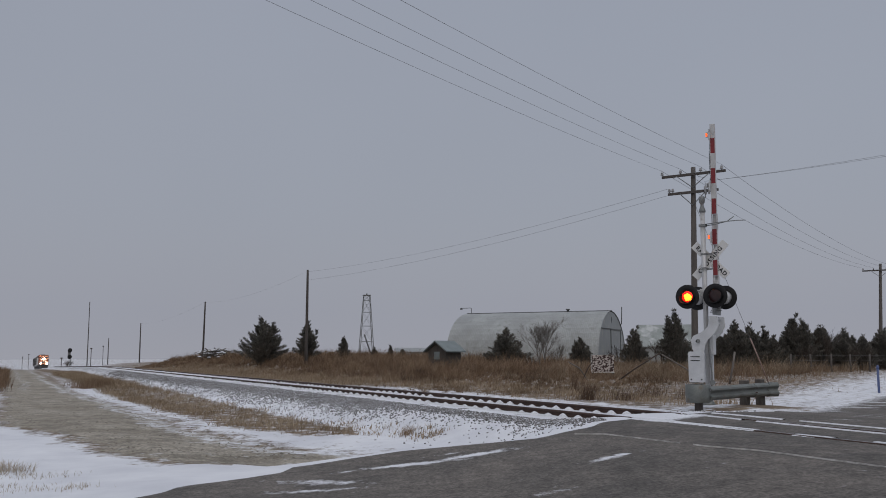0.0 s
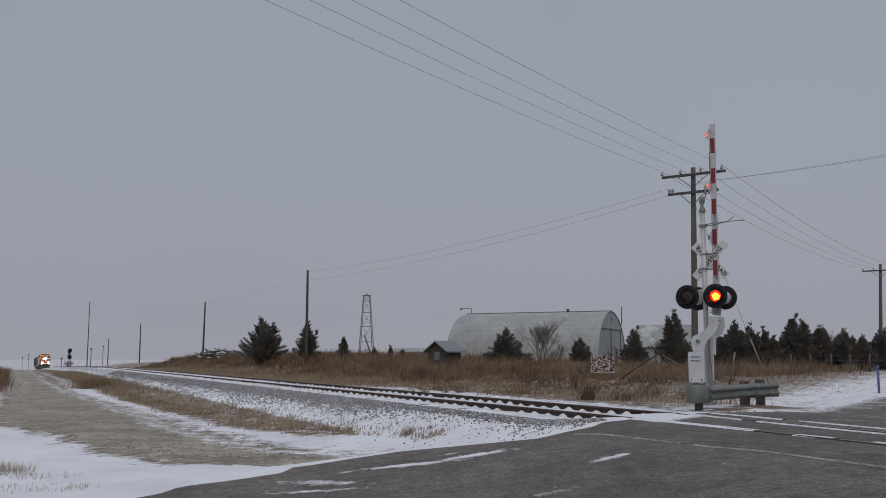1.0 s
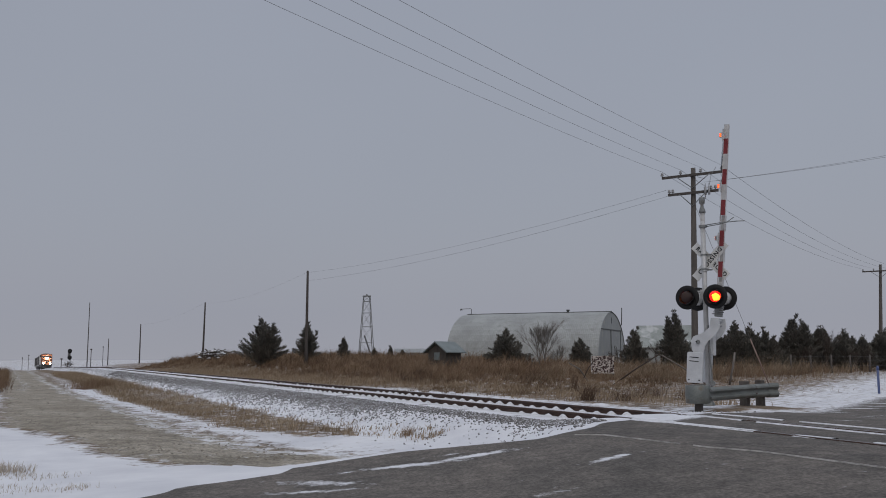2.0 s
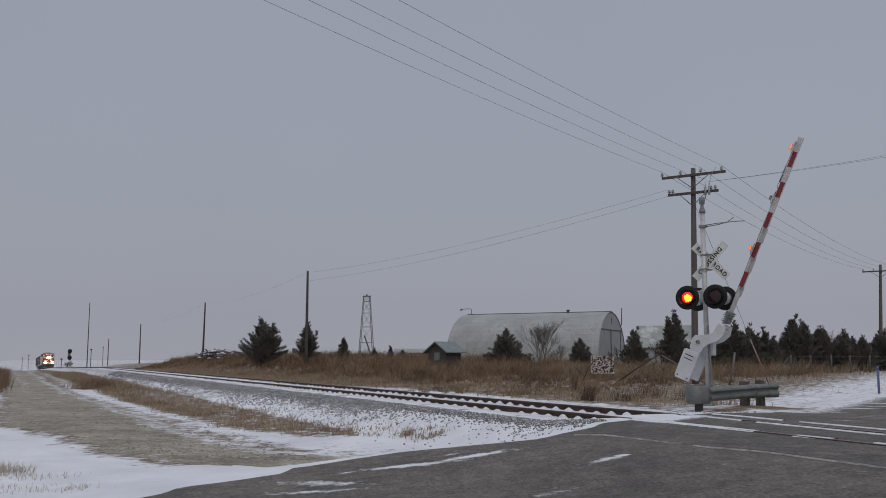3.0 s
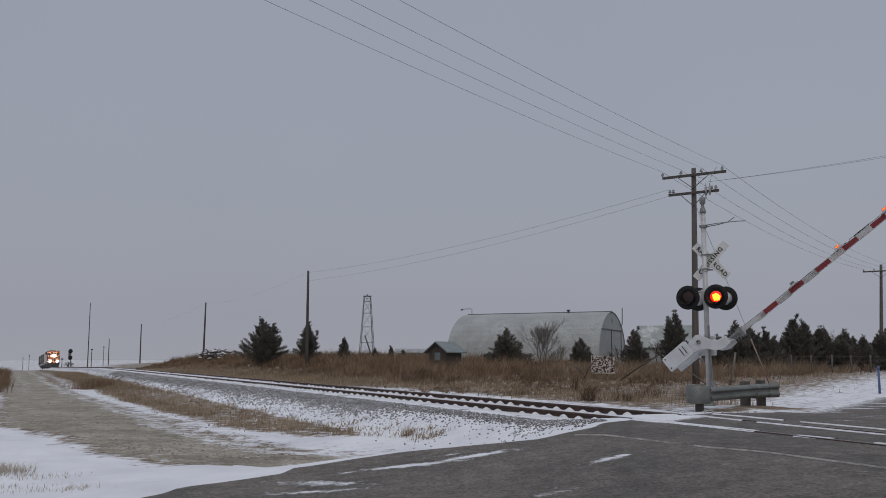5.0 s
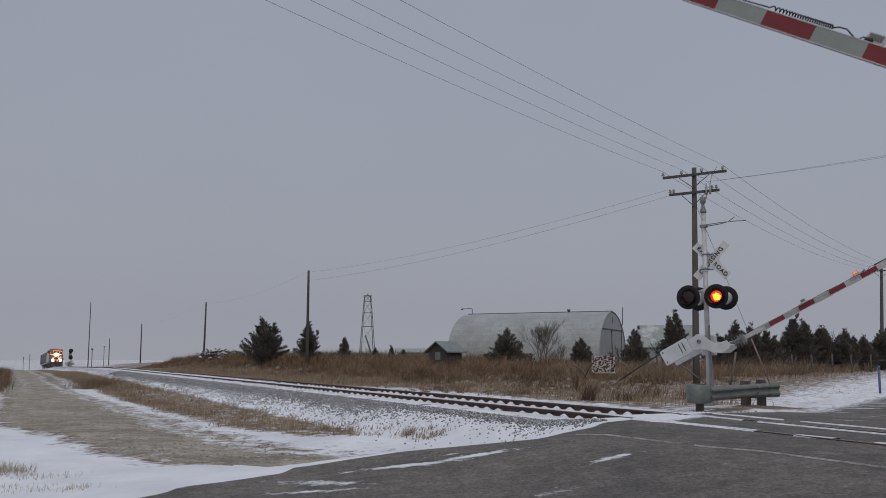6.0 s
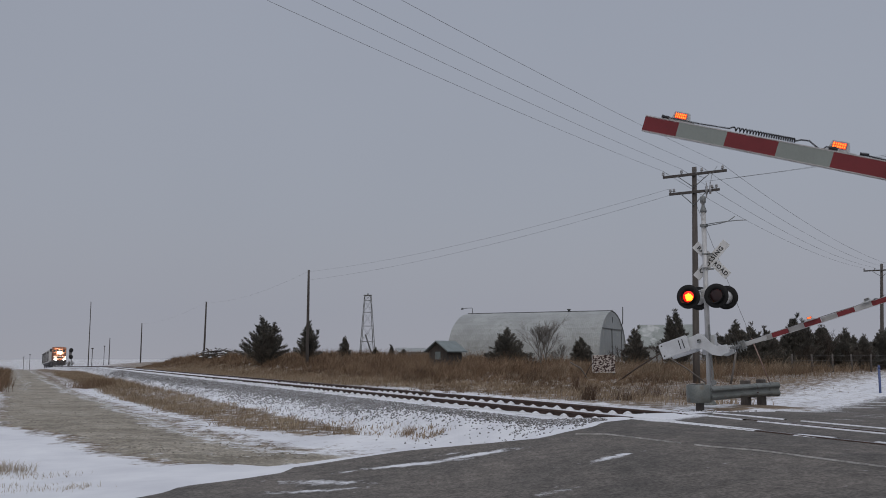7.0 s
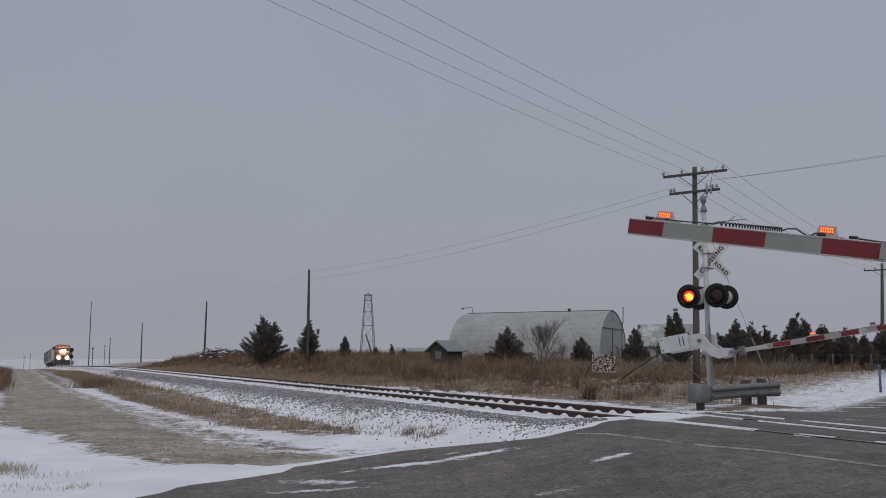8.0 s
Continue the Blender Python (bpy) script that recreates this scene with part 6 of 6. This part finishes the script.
# ---- train ----
def locomotive():
    """A wide-cab freight locomotive; local x points along its way of travel, origin on the rails at its nose."""
    top = thing("locomotive", "orange and dark freight locomotive with bright headlights", "locomotive")
    bm = bmesh.new()
    box(bm, (-10.5, 0, 1.25), (21.5, 2.9, 0.35), bevel=0.04)
    box(bm, (-10.5, 0, 0.85), (6.0, 2.5, 0.8), bevel=0.1)
    part("underframe", bm, M_LOCODK, top)
    bm = bmesh.new()
    slab(bm, [(-3.6, 1.42), (-0.75, 1.42), (-0.55, 2.55), (-0.95, 2.95), (-2.1, 3.1), (-2.25, 3.15), (-3.6, 3.15)], -1.25, 1.25)
    bmesh.ops.bevel(bm, geom=list(bm.edges), offset=0.08, segments=2, affect="EDGES")
    part("nose", bm, M_ORANGE, top)
    bm = bmesh.new()
    slab(bm, [(-4.9, 1.42), (-2.3, 1.42), (-2.3, 3.0), (-2.55, 4.2), (-2.9, 4.55), (-4.9, 4.6)], -1.5, 1.5)
    bmesh.ops.bevel(bm, geom=list(bm.edges), offset=0.09, segments=2, affect="EDGES")
    cab = part("cab", bm, M_ORANGE, top)
    for yy in (-1.0, -0.33, 0.33, 1.0):
        bm = bmesh.new()
        box(bm, (-2.40, yy, 3.62), (0.06, 0.52 if abs(yy) < 0.5 else 0.5, 0.62), pose(0, 0, 0, 0, -12, 0), bevel=0.02)
        part("windscreen", bm, M_GLASS, cab)
    bm = bmesh.new()
    box(bm, (-13.0, 0, 3.0), (15.8, 1.9, 3.1), bevel=0.12)
    box(bm, (-19.0, 0, 4.2), (3.6, 2.9, 0.7), bevel=0.1)
    box(bm, (-11.0, 0, 4.65), (3.0, 1.4, 0.3), bevel=0.05)
    part("long_hood", bm, M_LOCODK, top, "dark engine hood")
    bm = bmesh.new()
    slab(bm, [(0.10, 0.25), (0.15, 0.95), (0.0, 1.30), (-0.3, 1.30), (-0.2, 0.25)], -1.35, 1.35)
    part("snow_plough", bm, M_LOCODK, top)
    bm = bmesh.new()
    box(bm, (0.28, 0, 0.85), (0.5, 0.3, 0.35), bevel=0.05)
    part("coupler", bm, M_LOCODK, top)
    bm = bmesh.new()
    for yy in (-1.3, 1.3):
        for xx in (0.0, -0.6):
            rod(bm, (xx, yy, 1.3), (xx, yy, 2.35), 0.025, None, 6)
        rod(bm, (0.0, yy, 2.35), (-0.6, yy, 2.35), 0.025, None, 6)
    rod(bm, (0.0, -1.3, 2.3), (0.0, 1.3, 2.3), 0.025, None, 6)
    part("handrail", bm, M_WHITE, top)
    for yy, zz in ((-0.2, 3.28), (0.2, 3.28)):
        bm = bmesh.new()
        rod(bm, (-2.4, yy, zz), (-0.86, yy, zz), 0.22, 0.24, 14)
        part("headlight", bm, M_HEAD, top, "glowing round headlight")
    for yy in (-0.85, 0.85):
        bm = bmesh.new()
        rod(bm, (-0.1, yy, 1.72), (0.14, yy, 1.72), 0.24, 0.26, 14)
        part("ditch_light", bm, M_HEAD, top, "glowing ditch light")
    bm = bmesh.new()
    box(bm, (-0.52, 0, 2.1), (0.05, 0.9, 0.35))
    part("nose_emblem", bm, M_BLACK, top, "dark emblem panel on the nose")
    for xc in (-4.2, -16.8):
        for dx in (-1.9, 0, 1.9):
            for yy in (-0.755, 0.755):
                bm = bmesh.new()
                rod(bm, (xc + dx, yy - 0.06, 0.51), (xc + dx, yy + 0.06, 0.51), 0.51, None, 20)
                part("wheel", bm, M_LOCODK, top)
        bm = bmesh.new()
        for yy in (-1.05, 1.05):
            box(bm, (xc, yy, 0.62), (4.9, 0.18, 0.45), bevel=0.05)
        part("truck_frame", bm, M_LOCODK, top)
    return top


def freight_car(k):
    top = thing("freight_car", "covered freight wagon behind the locomotive, coloured pale for distance haze", "freight car", None, "freight wagons")
    bm = bmesh.new()
    slab(bm, [(-8.0, 1.3), (8.0, 1.3), (8.0, 4.3), (7.8, 4.5), (-7.8, 4.5), (-8.0, 4.3)], -1.5, 1.5)
    bmesh.ops.bevel(bm, geom=list(bm.edges), offset=0.08, segments=1, affect="EDGES")
    # pale body colour stands in for the haze in front of the wagons
    body = part("body", bm, M_SIGN, top)
    for x in range(-7, 8, 2):
        bm = bmesh.new()
        box(bm, (x, 0, 2.85), (0.1, 3.1, 2.8))
        part("rib", bm, M_LOCODK, body)
    for xc in (-5.8, 5.8):
        for dx in (-0.9, 0.9):
            for yy in (-0.755, 0.755):
                bm = bmesh.new()
                rod(bm, (xc + dx, yy - 0.06, 0.45), (xc + dx, yy + 0.06, 0.45), 0.45, None, 16)
                part("wheel", bm, M_LOCODK, top)
    bm = bmesh.new()
    box(bm, (0, 0, 1.15), (16.8, 2.4, 0.3))
    for xc in (-5.8, 5.8):
        box(bm, (xc, 0, 0.75), (2.6, 1.9, 0.4))
    part("underframe", bm, M_LOCODK, top)
    return top


LOCO = locomotive()
CARS = [freight_car(k) for k in range(3)]


# ---- what moves ----
TURN_TRAIN = math.degrees(math.atan2(-TD[1], -TD[0]))


def train_pose(s):
    x, y = from_sn(s, 0.0)
    z0, z1 = rail_z(s), rail_z(s + 8)
    return pose(x, y, z0, 0, math.degrees(math.atan2(z1 - z0, 8)) * -1 * -1, TURN_TRAIN)


ANGLE_FAR = ((0.0, 89.3), (1.6, 89.3), (1.9, 87.0), (2.3, 79.4), (2.8, 69.7), (3.5, 57.4), (4.0, 50.2), (4.7, 41.0), (5.8, 28.9), (6.5, 22.0), (7.0, 17.2), (7.5, 12.9), (8.0, 9.0))
ANGLE_NEAR = ((0.0, 89.3), (1.7, 89.3), (2.0, 88.0), (2.4, 81.5), (2.9, 72.0), (3.6, 60.5), (4.1, 53.5), (4.8, 43.6), (5.8, 32.1), (6.5, 24.25), (7.0, 18.8), (7.5, 14.2), (8.0, 10.2))
SWITCH = (0.45, 1.20, 1.83, 2.50, 3.15, 3.85, 4.45, 5.15, 5.85, 6.55, 7.15, 7.85)  # right comes on first, then by turns


def flash_rows(m, side, axis):
    """Half turns of a lens at every change: lit face out while its side is on."""
    lit = side == "left"
    half = 180.0 if axis == "y" else 90.0
    ang = 0.0 if lit else half

    def at(a):
        return m @ (pose(0, 0, 0, 0, a, 0) if axis == "y" else pose(0, 0, 0, a, 0, 0))
    rows = [(0.0, at(ang))]
    for t in SWITCH:
        rows.append((t - 0.05, at(ang)))
        rows.append((t - 0.0167, at(ang + half / 3)))
        rows.append((t + 0.0167, at(ang + half * 2 / 3)))
        ang += half
        rows.append((t + 0.05, at(ang)))
    if rows[-1][0] < 8.0:
        rows.append((8.0, at(ang)))
    return rows


def motions():
    for (drive, h), table in zip(GATES, (ANGLE_FAR, ANGLE_NEAR)):
        walk(drive, [(t, pose(-0.15, 0, h, 0, -a, 0)) for t, a in table])
    for lens, m, side in LAMPS:
        if side is not None:
            walk(lens, flash_rows(m, side, "x" if lens.name.startswith("led") else "y"))
    for ob, back in ((LOCO, 0.0), (CARS[0], 30.5), (CARS[1], 47.8), (CARS[2], 65.1)):
        walk(ob, [(t, train_pose(327.0 - 13.4 * t + back)) for t in range(9)])


motions()
